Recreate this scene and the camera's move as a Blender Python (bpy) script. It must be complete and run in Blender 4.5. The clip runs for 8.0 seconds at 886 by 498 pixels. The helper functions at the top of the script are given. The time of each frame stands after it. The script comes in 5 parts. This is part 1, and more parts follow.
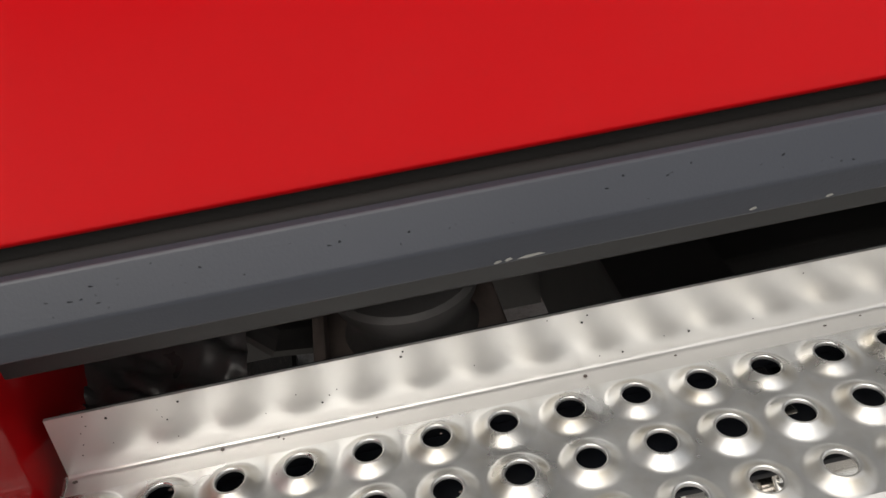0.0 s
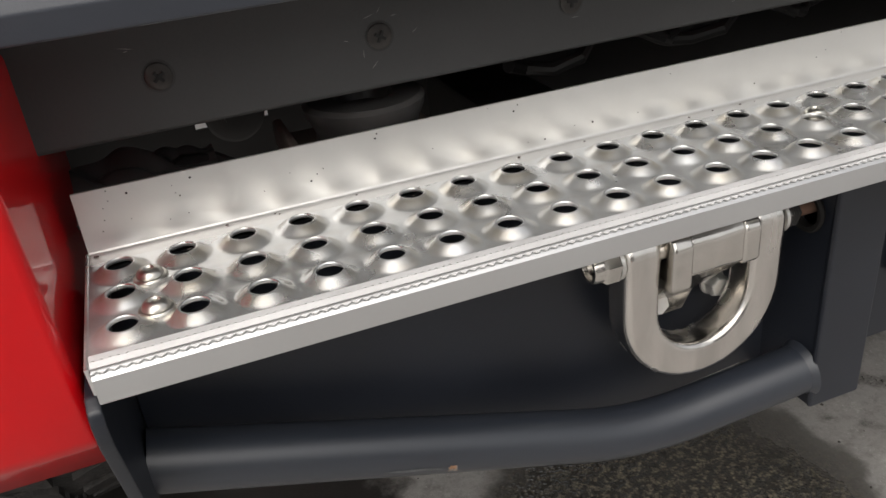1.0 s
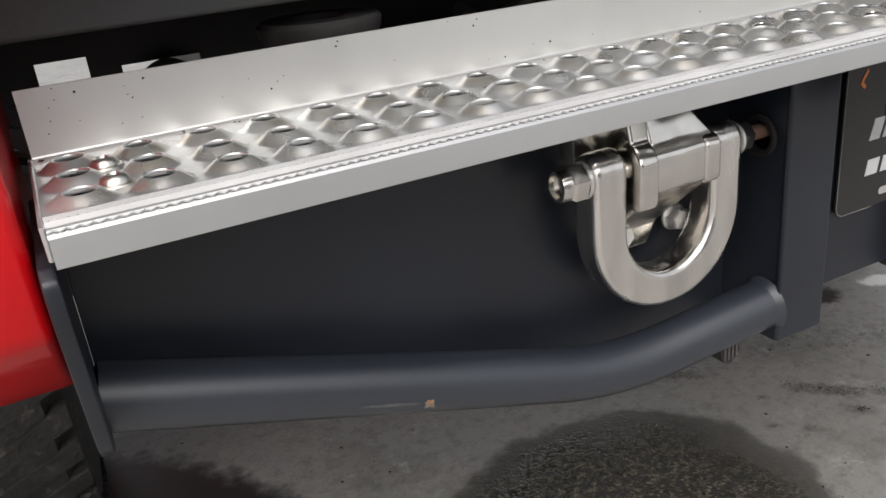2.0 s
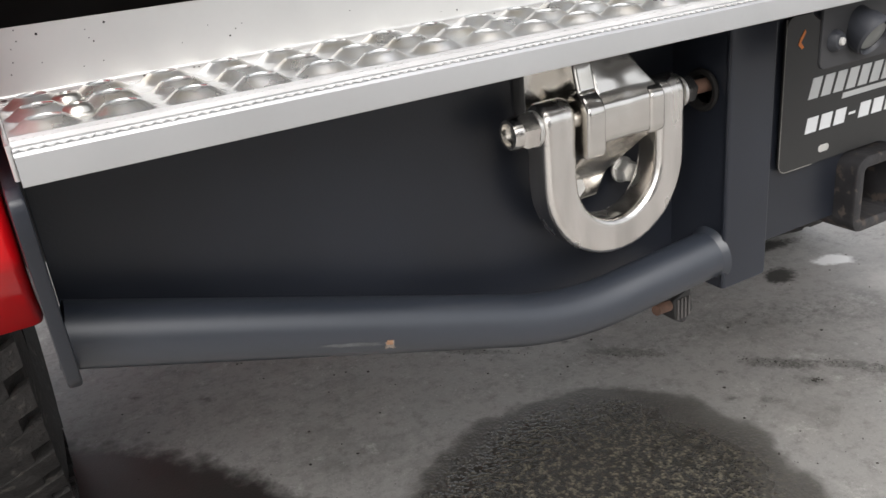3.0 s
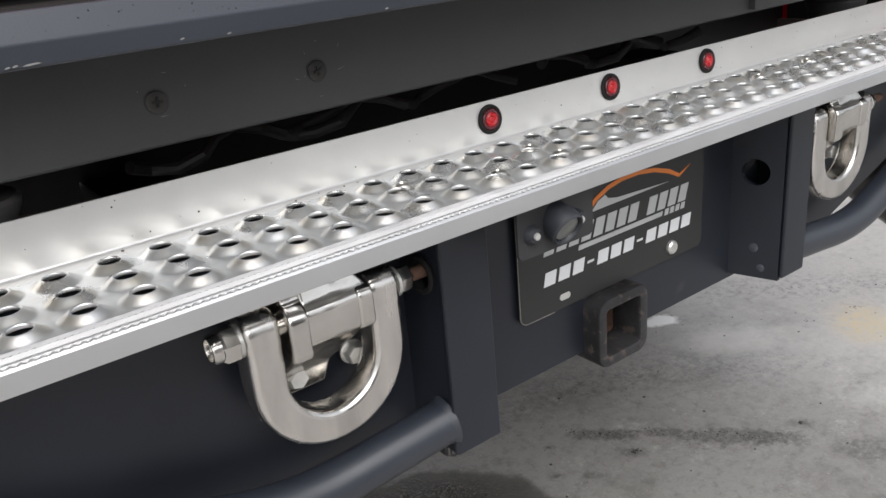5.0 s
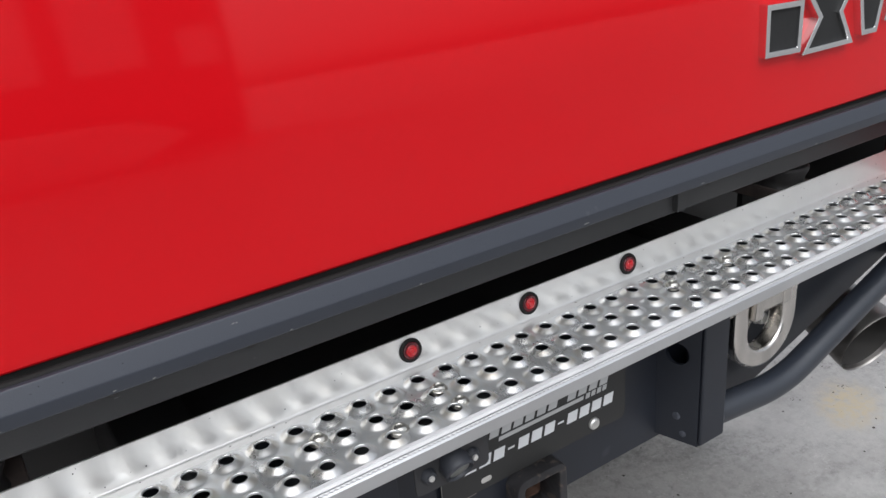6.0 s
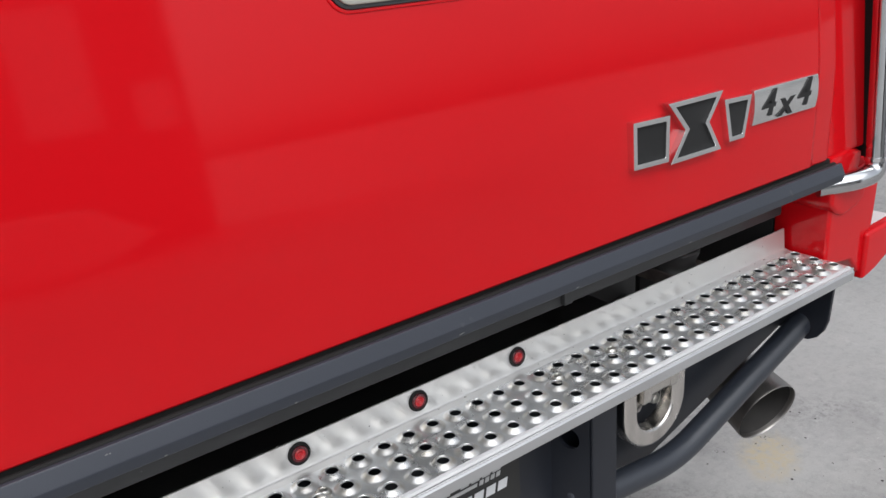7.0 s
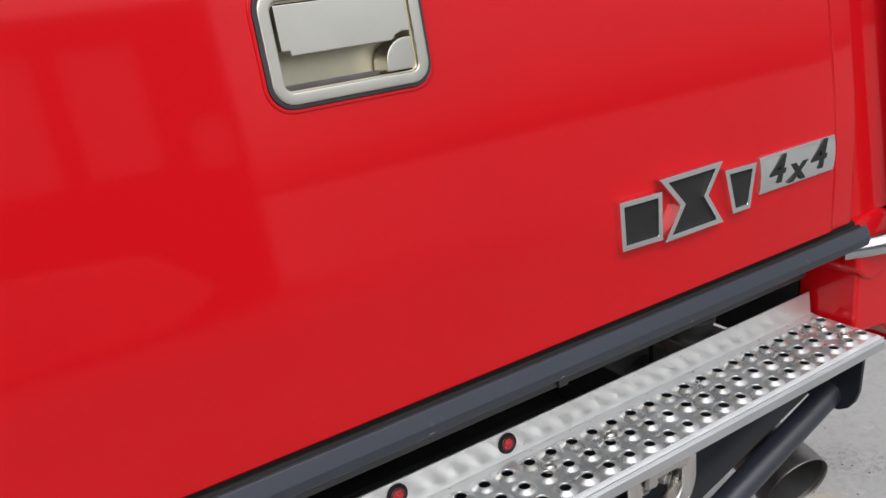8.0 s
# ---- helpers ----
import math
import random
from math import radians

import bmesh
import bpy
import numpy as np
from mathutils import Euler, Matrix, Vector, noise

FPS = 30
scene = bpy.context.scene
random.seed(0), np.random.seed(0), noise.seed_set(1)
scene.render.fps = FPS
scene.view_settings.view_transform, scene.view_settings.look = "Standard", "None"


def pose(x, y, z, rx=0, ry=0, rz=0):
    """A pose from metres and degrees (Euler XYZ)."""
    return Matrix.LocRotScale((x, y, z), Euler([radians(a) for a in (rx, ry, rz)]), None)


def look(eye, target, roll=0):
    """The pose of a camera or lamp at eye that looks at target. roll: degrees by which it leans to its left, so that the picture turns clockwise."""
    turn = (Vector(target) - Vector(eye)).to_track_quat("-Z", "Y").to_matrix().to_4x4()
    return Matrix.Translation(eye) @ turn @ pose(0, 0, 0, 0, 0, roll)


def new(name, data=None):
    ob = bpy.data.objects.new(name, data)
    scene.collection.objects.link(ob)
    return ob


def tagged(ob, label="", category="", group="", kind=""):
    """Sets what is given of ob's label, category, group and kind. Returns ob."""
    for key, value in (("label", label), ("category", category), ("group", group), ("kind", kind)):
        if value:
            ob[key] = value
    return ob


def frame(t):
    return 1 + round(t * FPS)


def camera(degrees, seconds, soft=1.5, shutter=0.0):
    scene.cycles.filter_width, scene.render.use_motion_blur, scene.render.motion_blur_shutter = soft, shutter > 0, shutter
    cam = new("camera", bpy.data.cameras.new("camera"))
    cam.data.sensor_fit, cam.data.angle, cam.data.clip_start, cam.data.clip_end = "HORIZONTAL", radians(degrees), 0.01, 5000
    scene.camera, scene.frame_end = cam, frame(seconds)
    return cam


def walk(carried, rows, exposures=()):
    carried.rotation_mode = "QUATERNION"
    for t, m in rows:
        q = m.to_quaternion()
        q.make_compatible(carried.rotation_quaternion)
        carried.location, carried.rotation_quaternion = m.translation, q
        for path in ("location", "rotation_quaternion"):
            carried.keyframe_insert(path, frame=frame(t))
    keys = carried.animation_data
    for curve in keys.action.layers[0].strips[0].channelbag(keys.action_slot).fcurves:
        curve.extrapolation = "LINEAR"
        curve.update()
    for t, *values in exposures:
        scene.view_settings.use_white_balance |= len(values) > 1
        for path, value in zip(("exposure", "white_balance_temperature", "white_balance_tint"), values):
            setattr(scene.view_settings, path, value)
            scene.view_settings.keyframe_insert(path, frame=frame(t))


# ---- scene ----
cam = camera(56.9, 8.0)
PATH = [
    (0, (0.1874, -0.1779, 1.2272), (0.3190, 1.4958, 0.1474), -8.86),
    (0.2, (0.1355, -0.1879, 1.2113), (0.4433, 1.4366, 0.0959), -6.29),
    (0.5, (0.0855, -0.2448, 1.1693), (0.4759, 1.4158, 0.1310), -6.21),
    (0.7, (0.073, -0.291, 1.148), (0.516, 1.388, 0.155), -6.4),
    (1, (0.059, -0.33, 1.13), (0.614, 1.346, 0.19), -6.0),
    (1.2, (0.055, -0.341, 1.111), (0.674, 1.337, 0.217), -5.9),
    (1.5, (0.038, -0.343, 1.069), (0.739, 1.357, 0.281), -6.2),
    (1.7, (0.025, -0.339, 1.045), (0.762, 1.352, 0.270), -6.2),
    (2.8, (-0.009, -0.365, 0.999), (0.828, 1.277, 0.224), -6.2),
    (3, (-0.004, -0.374, 0.993), (0.845, 1.263, 0.218), -6.2),
    (3.5, (0.035, -0.38, 0.993), (0.982, 1.207, 0.228), -5.7),
    (4, (0.073, -0.379, 1.001), (1.128, 1.147, 0.254), -5.4),
    (4.2, (0.082, -0.383, 1.010), (1.174, 1.122, 0.275), -5.3),
    (5.3, (0.178, -0.465, 1.171), (1.249, 1.048, 0.422), -5.3),
    (5.5, (0.205, -0.496, 1.221), (1.246, 1.032, 0.46), -5.4),
    (5.7, (0.238, -0.517, 1.298), (1.230, 1.040, 0.528), -5.1),
    (6, (0.254, -0.534, 1.383), (1.233, 1.03, 0.611), -4.9),
    (6.2, (0.272, -0.559, 1.425), (1.211, 1.019, 0.632), -4.5),
    (6.5, (0.283, -0.578, 1.454), (1.253, 0.989, 0.677), -4.4),
    (7, (0.325, -0.606, 1.482), (1.393, 0.926, 0.769), -4.3),
    (7.5, (0.365, -0.615, 1.501), (1.448, 0.92, 0.813), -4.8),
    (8, (0.453, -0.611, 1.534), (1.409, 1.019, 0.878), -6.4),
]
walk(cam, [(t, look(eye, target, roll)) for t, eye, target, roll in PATH], exposures=[(0.0, -0.12, 6950), (0.6, -0.08, 6950), (1.0, -0.06, 6780), (1.6, 0.02, 6600), (2.8, 0.50, 6550), (3.6, 0.60, 6500), (4.2, 0.42, 6450), (5.4, 0.12, 6300), (6.0, -0.02, 6150), (8.0, -0.06, 6250)])

# ---- world, sun, exposure ----
world = bpy.data.worlds.new("overcast_sky")
scene.world = world
world.use_nodes = True
wn, wl = world.node_tree.nodes, world.node_tree.links
sky = wn.new("ShaderNodeTexSky")
sky.sky_type, sky.sun_disc = "NISHITA", False
sky.sun_elevation, sky.sun_rotation = radians(52), radians(205)
sky.dust_density, sky.ozone_density = 4.0, 1.0
pale = wn.new("ShaderNodeHueSaturation")
pale.inputs["Saturation"].default_value = 0.22
wl.new(sky.outputs[0], pale.inputs["Color"])
# thin bright cloud: the sky grows a little brighter from the horizon to the zenith
height = wn.new("ShaderNodeSeparateXYZ")
wl.new(wn.new("ShaderNodeTexCoord").outputs["Generated"], height.inputs[0])
cloud = wn.new("ShaderNodeMapRange")
cloud.inputs["To Min"].default_value, cloud.inputs["To Max"].default_value = 1.35, 1.75
wl.new(height.outputs["Z"], cloud.inputs["Value"])
grade = wn.new("ShaderNodeVectorMath")
grade.operation = "SCALE"
wl.new(pale.outputs[0], grade.inputs[0])
wl.new(cloud.outputs[0], grade.inputs["Scale"])
wl.new(grade.outputs[0], wn["Background"].inputs["Color"])
wn["Background"].inputs["Strength"].default_value = 0.118
sun = new("sun", bpy.data.lights.new("sun", "SUN"))
sun.data.energy, sun.data.angle, sun.data.color = 0.95, radians(85), (1.0, 0.97, 0.93)
# azimuth 205 degrees from north (+y): behind the truck, a little to its left
sun.matrix_world = look((-0.42 * 6, -0.9 * 6, 7.7), (0, 0, 0))



# ---- materials ----
def material(name, base, rough=0.5, metal=0.0, coat=0.0, vary=0.1, scale=6.0, fine=140.0, bump=0.05, spec=0.5, spots=0.0,
             spot_colour=(0.02, 0.02, 0.02), spot_scale=30.0, rough_vary=0.1, stretch=None, depth=0.001, detail=4.0):
    """A principled material, varied at two scales, with fine relief and, if wished, worn or dirty spots."""
    m = bpy.data.materials.new(name)
    m.use_nodes = True
    n, l = m.node_tree.nodes, m.node_tree.links
    p = n["Principled BSDF"]
    p.inputs["Metallic"].default_value, p.inputs["Coat Weight"].default_value = metal, coat
    p.inputs["Coat Roughness"].default_value, p.inputs["Specular IOR Level"].default_value = 0.06, spec
    tex = n.new("ShaderNodeTexCoord")
    where = tex.outputs["Object"]
    if stretch:
        mp = n.new("ShaderNodeMapping")
        mp.inputs["Scale"].default_value = stretch
        l.new(where, mp.inputs["Vector"])
        where = mp.outputs[0]

    def noise_at(s, detail=4.0):
        t = n.new("ShaderNodeTexNoise")
        t.inputs["Scale"].default_value, t.inputs["Detail"].default_value = s, detail
        l.new(where, t.inputs["Vector"])
        return t.outputs["Fac"]

    def ranged(fac, a, b, lo=0.3, hi=0.7):
        r = n.new("ShaderNodeMapRange")
        r.inputs["From Min"].default_value, r.inputs["From Max"].default_value = lo, hi
        r.inputs["To Min"].default_value, r.inputs["To Max"].default_value = a, b
        l.new(fac, r.inputs["Value"])
        return r.outputs[0]

    def scaled(colour, k):
        return (*[min(1.0, c * k) for c in colour], 1)

    large, small = noise_at(scale), noise_at(fine, detail)
    mix = n.new("ShaderNodeMixRGB")
    mix.inputs[1].default_value, mix.inputs[2].default_value = scaled(base, 1 - vary), scaled(base, 1 + vary)
    blend = n.new("ShaderNodeMath")
    blend.operation = "MULTIPLY_ADD"
    l.new(small, blend.inputs[0])
    blend.inputs[1].default_value = 0.35
    l.new(ranged(large, -0.17, 0.83), blend.inputs[2])
    l.new(blend.outputs[0], mix.inputs[0])
    colour = mix.outputs[0]
    if spots:
        s = n.new("ShaderNodeMixRGB")
        s.inputs[2].default_value = (*spot_colour, 1)
        l.new(colour, s.inputs[1])
        l.new(ranged(noise_at(spot_scale, 8.0), 0, 1, 1 - spots, 1 - spots + 0.08), s.inputs[0])
        colour = s.outputs[0]
    l.new(colour, p.inputs["Base Color"])
    l.new(ranged(large, rough - rough * rough_vary, rough + rough * rough_vary), p.inputs["Roughness"])
    if bump:
        b = n.new("ShaderNodeBump")
        b.inputs["Strength"].default_value, b.inputs["Distance"].default_value = bump, depth
        l.new(small, b.inputs["Height"])
        l.new(b.outputs[0], p.inputs["Normal"])
    return m


RED = material("red_clearcoat_paint", (0.56, 0.003, 0.007), 0.4, coat=0.62, spec=0.05, vary=0.03, scale=3, bump=0.0)
CHARCOAL = material("charcoal_satin_paint", (0.034, 0.039, 0.051), 0.45, vary=0.08, scale=5, fine=700, bump=0.12, spots=0.27,
                    spot_colour=(0.09, 0.09, 0.095), spot_scale=24)
FLANGE = material("dull_black_paint", (0.042, 0.042, 0.043), 0.55, vary=0.2, scale=6, fine=400, bump=0.12, spots=0.25, spot_colour=(0.05, 0.048, 0.045), spot_scale=18)
NAVY = material("dark_bumper_paint", (0.0138, 0.0163, 0.023), 0.38, vary=0.18, scale=9, fine=500, bump=0.1, spots=0.30, spot_colour=(0.034, 0.037, 0.046), spot_scale=13)
TUBEPAINT = material("satin_tube_paint", (0.023, 0.0272, 0.0365), 0.34, spec=0.8, vary=0.1, scale=7, fine=500, bump=0.06)
RUBBER = material("black_rubber", (0.013, 0.012, 0.0115), 0.75, spec=0.25, vary=0.2, scale=20, fine=300, bump=0.15)
TYRE = material("dusty_tyre_rubber", (0.022, 0.020, 0.019), 0.7, vary=0.4, scale=30, fine=110, bump=0.8, spots=0.40, spot_colour=(0.075, 0.068, 0.060), spot_scale=45, depth=0.004)
ALU = material("dull_polished_aluminium", (0.71, 0.705, 0.69), 0.29, metal=0.58, vary=0.035, scale=16, fine=260, bump=0.02, rough_vary=0.04)
LIP = material("extruded_aluminium", (0.64, 0.645, 0.65), 0.40, metal=0.85, vary=0.04, scale=8, fine=300, bump=0.03)
SERRATED = material("bright_serrated_aluminium", (0.70, 0.70, 0.695), 0.46, metal=0.45, vary=0.06, scale=30, fine=300, bump=0.03)
POLISHED = material("bright_cast_stainless", (0.70, 0.675, 0.635), 0.17, metal=1.0, vary=0.1, scale=25, fine=34, bump=1.0, rough_vary=0.5, depth=0.0035, detail=0.5)
NICKEL = material("warm_polished_stainless", (0.74, 0.712, 0.675), 0.22, metal=1.0, vary=0.17, scale=16, stretch=(3.0, 3.0, 0.6), fine=18, bump=1.0, rough_vary=0.4, depth=0.0007, detail=1.0)
CHROME = material("chrome", (0.80, 0.80, 0.80), 0.07, metal=1.0, vary=0.04, scale=10, bump=0.0)
RAILCHROME = material("slightly_dull_chrome", (0.58, 0.59, 0.60), 0.13, metal=1.0, vary=0.06, scale=14, fine=200, bump=0.02)
BADGESILVER = material("satin_silver_plating", (0.74, 0.74, 0.73), 0.24, metal=0.9, vary=0.05, scale=20, fine=300, bump=0.02)
ZINC = material("zinc_bolt", (0.76, 0.75, 0.72), 0.34, metal=0.72, vary=0.12, scale=60, fine=300, bump=0.1)
PEWTER = material("pewter_plating", (0.72, 0.69, 0.61), 0.33, metal=1.0, vary=0.05, scale=12, fine=300, bump=0.02)
# yellow tint stands for warm light bounced within the handle pocket
POCKET = material("warm_bounce_pewter", (0.66, 0.61, 0.46), 0.42, metal=0.8, vary=0.08, scale=30, fine=300, bump=0.02)
POCKETSILL = material("dull_dark_sill", (0.13, 0.12, 0.12), 0.4, metal=0.6, vary=0.15, scale=40, fine=300, bump=0.05)
BUTTON = material("worn_steel_bolt", (0.64, 0.62, 0.57), 0.30, metal=0.95, vary=0.12, scale=60, fine=300, bump=0.1)
# chassis parts, and the made-up sheets standing for underbody shade
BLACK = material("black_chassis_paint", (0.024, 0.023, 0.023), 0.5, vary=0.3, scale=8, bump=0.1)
SCREW = material("blackened_screw", (0.045, 0.041, 0.039), 0.45, metal=0.6, vary=0.3, scale=90, fine=300, bump=0.2)
HITCH = material("worn_black_steel", (0.030, 0.029, 0.031), 0.45, metal=0.2, vary=0.4, scale=22, fine=160, bump=0.5, spots=0.44,
                 spot_colour=(0.085, 0.070, 0.060), spot_scale=75)
SCRAPED = material("dull_scraped_paint", (0.075, 0.078, 0.082), 0.5, vary=0.3, scale=120, fine=400, bump=0.2)
BLISTER = material("greyed_paint_blister", (0.055, 0.060, 0.075), 0.5, vary=0.4, scale=150, fine=400, bump=0.3)
DRIP = material("pale_brown_drip", (0.21, 0.175, 0.145), 0.7, vary=0.4, scale=150, fine=400, bump=0.3)
RUSTSPOT = material("dull_rust_spot", (0.30, 0.17, 0.10), 0.8, vary=0.4, scale=200, fine=500, bump=0.3)
RUST = material("rust", (0.12, 0.066, 0.045), 0.85, vary=0.4, scale=40, fine=200, bump=0.4)
PLATE = material("matt_black_plate", (0.026, 0.0258, 0.025), 0.5, vary=0.06, scale=10, fine=300, bump=0.04)
SILVERPRINT = material("silver_print", (0.55, 0.56, 0.56), 0.35, metal=0.4, vary=0.05, scale=20, bump=0.0)
WHITEPRINT = material("white_print", (0.72, 0.73, 0.74), 0.45, vary=0.04, scale=20, bump=0.0)
ORANGEPRINT = material("orange_print", (0.75, 0.22, 0.04), 0.45, vary=0.05, scale=20, bump=0.0)
REDLENS = material("red_lens", (0.46, 0.008, 0.014), 0.35, vary=0.2, scale=120, fine=300, bump=0.0, coat=0.25)
DARKRED = material("dark_red_lens_rim", (0.10, 0.012, 0.018), 0.25, vary=0.2, scale=120, bump=0.0)
LAMPLENS = material("ribbed_clear_lens", (0.50, 0.52, 0.44), 0.12, metal=0.6, vary=0.15, scale=20, bump=0.0)
STEEL = material("exhaust_stainless", (0.30, 0.285, 0.27), 0.38, metal=1.0, vary=0.2, scale=12, fine=160, bump=0.08, rough_vary=0.5)
BORE = material("brown_grey_soot", (0.026, 0.024, 0.022), 0.7, vary=0.3, scale=30, bump=0.2)
# plain black; also paints the shade in gaps and screw recesses
FLATBLACK = material("flat_black", (0.012, 0.012, 0.012), 0.8, vary=0.3, scale=30, bump=0.2)
GREYSTEEL = material("dusty_grey_steel", (0.20, 0.19, 0.175), 0.6, vary=0.25, scale=20, fine=150, bump=0.2)
BEZELBLACK = material("black_gasket", (0.03, 0.03, 0.032), 0.5, vary=0.15, scale=20, bump=0.05)
LINER = material("crumpled_black_plastic", (0.075, 0.072, 0.073), 0.30, vary=0.3, scale=18, fine=200, bump=0.1)
DUSTY = material("dusty_black_rubber", (0.10, 0.092, 0.088), 0.5, vary=0.3, scale=18, fine=200, bump=0.2)
MOUNTRUBBER = material("grimy_mount_rubber", (0.060, 0.057, 0.056), 0.40, vary=0.35, scale=18, fine=200, bump=0.2)
MOUNTBRACKET = material("rust_brown_mount_bracket", (0.125, 0.100, 0.090), 0.6, vary=0.35, scale=24, fine=200, bump=0.3)
SOCKETBODY = material("blue_grey_black_plastic", (0.026, 0.028, 0.034), 0.42, vary=0.15, scale=30, fine=300, bump=0.06)
SOCKETFACE = material("dull_grey_plastic", (0.15, 0.153, 0.145), 0.35, vary=0.2, scale=60, fine=300, bump=0.1)
GLARE = material("painted_glare", (0.72, 0.71, 0.70), 0.4, vary=0.06, scale=20, bump=0.02)
CHIP = material("bare_primer_chip", (0.22, 0.22, 0.21), 0.6, vary=0.1, scale=40, bump=0.0)


def tread_metal():
    """Worn polished aluminium with dull, faintly brown dirt round each raised hole."""
    m = material("worn_polished_aluminium", (0.76, 0.77, 0.77), 0.30, metal=0.79, vary=0.18, scale=22, fine=200, bump=0.05, rough_vary=0.3)
    n, l = m.node_tree.nodes, m.node_tree.links
    p = n["Principled BSDF"]
    clean = p.inputs["Base Color"].links[0].from_socket
    coords = n.new("ShaderNodeTexCoord").outputs["Object"]
    cells = n.new("ShaderNodeMapping")
    # one cell for each raised hole, its middle at the cell's middle
    cells.inputs["Scale"].default_value = (1 / 0.0357, 1 / 0.0350, 0)
    cells.inputs["Location"].default_value = ((0.803 - 0.0145) / 0.0357 + 0.5, (0.09 - 0.091) / 0.0350 + 0.5, 0)
    l.new(coords, cells.inputs["Vector"])
    split = n.new("ShaderNodeVectorMath")
    split.operation = "FRACTION"
    l.new(cells.outputs[0], split.inputs[0])
    far = n.new("ShaderNodeVectorMath")
    far.operation = "DISTANCE"
    l.new(split.outputs[0], far.inputs[0])
    far.inputs[1].default_value = (0.5, 0.5, 0)
    band = n.new("ShaderNodeValToRGB")
    for at, v in ((0.20, 0.1), (0.30, 1.0), (0.40, 0.7), (0.50, 0.0)):
        e = band.color_ramp.elements.new(at)
        e.color = (v, v, v, 1)
    l.new(far.outputs["Value"], band.inputs[0])
    blot = n.new("ShaderNodeTexNoise")
    blot.inputs["Scale"].default_value, blot.inputs["Detail"].default_value = 45, 6
    l.new(coords, blot.inputs["Vector"])
    k = n.new("ShaderNodeMapRange")
    k.inputs["From Min"].default_value, k.inputs["From Max"].default_value = 0.35, 0.65
    k.inputs["To Max"].default_value = 0.75
    l.new(blot.outputs["Fac"], k.inputs["Value"])
    both = n.new("ShaderNodeMath")
    both.operation = "MULTIPLY"
    l.new(band.outputs[0], both.inputs[0])
    l.new(k.outputs[0], both.inputs[1])
    mix = n.new("ShaderNodeMixRGB")
    l.new(both.outputs[0], mix.inputs[0])
    l.new(clean, mix.inputs[1])
    mix.inputs[2].default_value = (0.56, 0.50, 0.39, 1)
    l.new(mix.outputs[0], p.inputs["Base Color"])
    return m


TREAD = tread_metal()


def concrete():
    """Worn concrete with stains, cracks, gravelly wet patches and a pale spill."""
    m = bpy.data.materials.new("worn_concrete")
    m.use_nodes = True
    n, l = m.node_tree.nodes, m.node_tree.links
    p = n["Principled BSDF"]
    at = n.new("ShaderNodeTexCoord").outputs["Object"]

    def node(kind, **values):
        k = n.new(kind)
        for key, v in values.items():
            k.inputs[key.replace("_", " ")].default_value = v
        return k

    def noise_at(s, detail=6.0, rough=0.6):
        t = node("ShaderNodeTexNoise", Scale=s, Detail=detail, Roughness=rough)
        l.new(at, t.inputs["Vector"])
        return t.outputs["Fac"]

    def ramp(fac, lo, hi, a=0.0, b=1.0):
        r = node("ShaderNodeMapRange", From_Min=lo, From_Max=hi, To_Min=a, To_Max=b)
        l.new(fac, r.inputs["Value"])
        return r.outputs[0]

    def mix(fac, a, b, kind="MIX"):
        k = n.new("ShaderNodeMixRGB")
        k.blend_type = kind
        for socket, v in zip(k.inputs, (fac, a, b)):
            if isinstance(v, bpy.types.NodeSocket):
                l.new(v, socket)
            else:
                socket.default_value = v
        return k.outputs[0]

    def calc(op, a, b=0.0):
        k = n.new("ShaderNodeMath")
        k.operation = op
        for socket, v in zip(k.inputs, (a, b)):
            if isinstance(v, bpy.types.NodeSocket):
                l.new(v, socket)
            else:
                socket.default_value = v
        return k.outputs[0]

    def patch(x, y, rx, ry, rough, turn=0.0, size=9.0, soft=0.04):
        """1 inside a ragged oval stain, 0 outside."""
        mp = n.new("ShaderNodeMapping")
        mp.vector_type = "TEXTURE"
        mp.inputs["Location"].default_value, mp.inputs["Scale"].default_value = (x, y, 0), (rx, ry, 1)
        mp.inputs["Rotation"].default_value = (0, 0, radians(turn))
        l.new(at, mp.inputs["Vector"])
        length = n.new("ShaderNodeVectorMath")
        length.operation = "LENGTH"
        l.new(mp.outputs[0], length.inputs[0])
        ragged = calc("MULTIPLY_ADD", noise_at(size, 5.0), rough)
        n.active = ragged.node
        ragged.node.inputs[2].default_value = -rough * 0.5
        return ramp(calc("ADD", length.outputs["Value"], ragged), 1 + soft, 1 - soft)

    grey = mix(ramp(noise_at(1.3), 0.3, 0.7), (0.265, 0.257, 0.245, 1), (0.365, 0.357, 0.342, 1))
    grey = mix(calc("MULTIPLY", ramp(noise_at(7.0), 0.35, 0.75), 0.5), grey, (0.36, 0.335, 0.31, 1))
    grain = noise_at(190.0, 3.0)
    grey = mix(ramp(grain, 0.3, 0.7, 0.0, 0.3), grey, (0.22, 0.212, 0.20, 1))
    grey = mix(ramp(noise_at(3.4, 10.0, 0.8), 0.50, 0.70, 0.0, 0.8), grey, (0.11, 0.107, 0.10, 1))
    grey = mix(ramp(noise_at(9.0, 10.0, 0.85), 0.44, 0.32, 0.0, 0.75), grey, (0.56, 0.55, 0.52, 1))
    grey = mix(ramp(noise_at(60.0, 6.0, 0.8), 0.52, 0.72, 0.0, 0.6), grey, (0.15, 0.145, 0.135, 1))
    grey = mix(ramp(noise_at(17.0, 8.0, 0.7), 0.68, 0.73, 0.0, 0.85), grey, (0.035, 0.033, 0.03, 1))
    grey = mix(ramp(noise_at(11.0, 6.0, 0.7), 0.34, 0.30, 0.0, 0.5), grey, (0.42, 0.41, 0.39, 1))
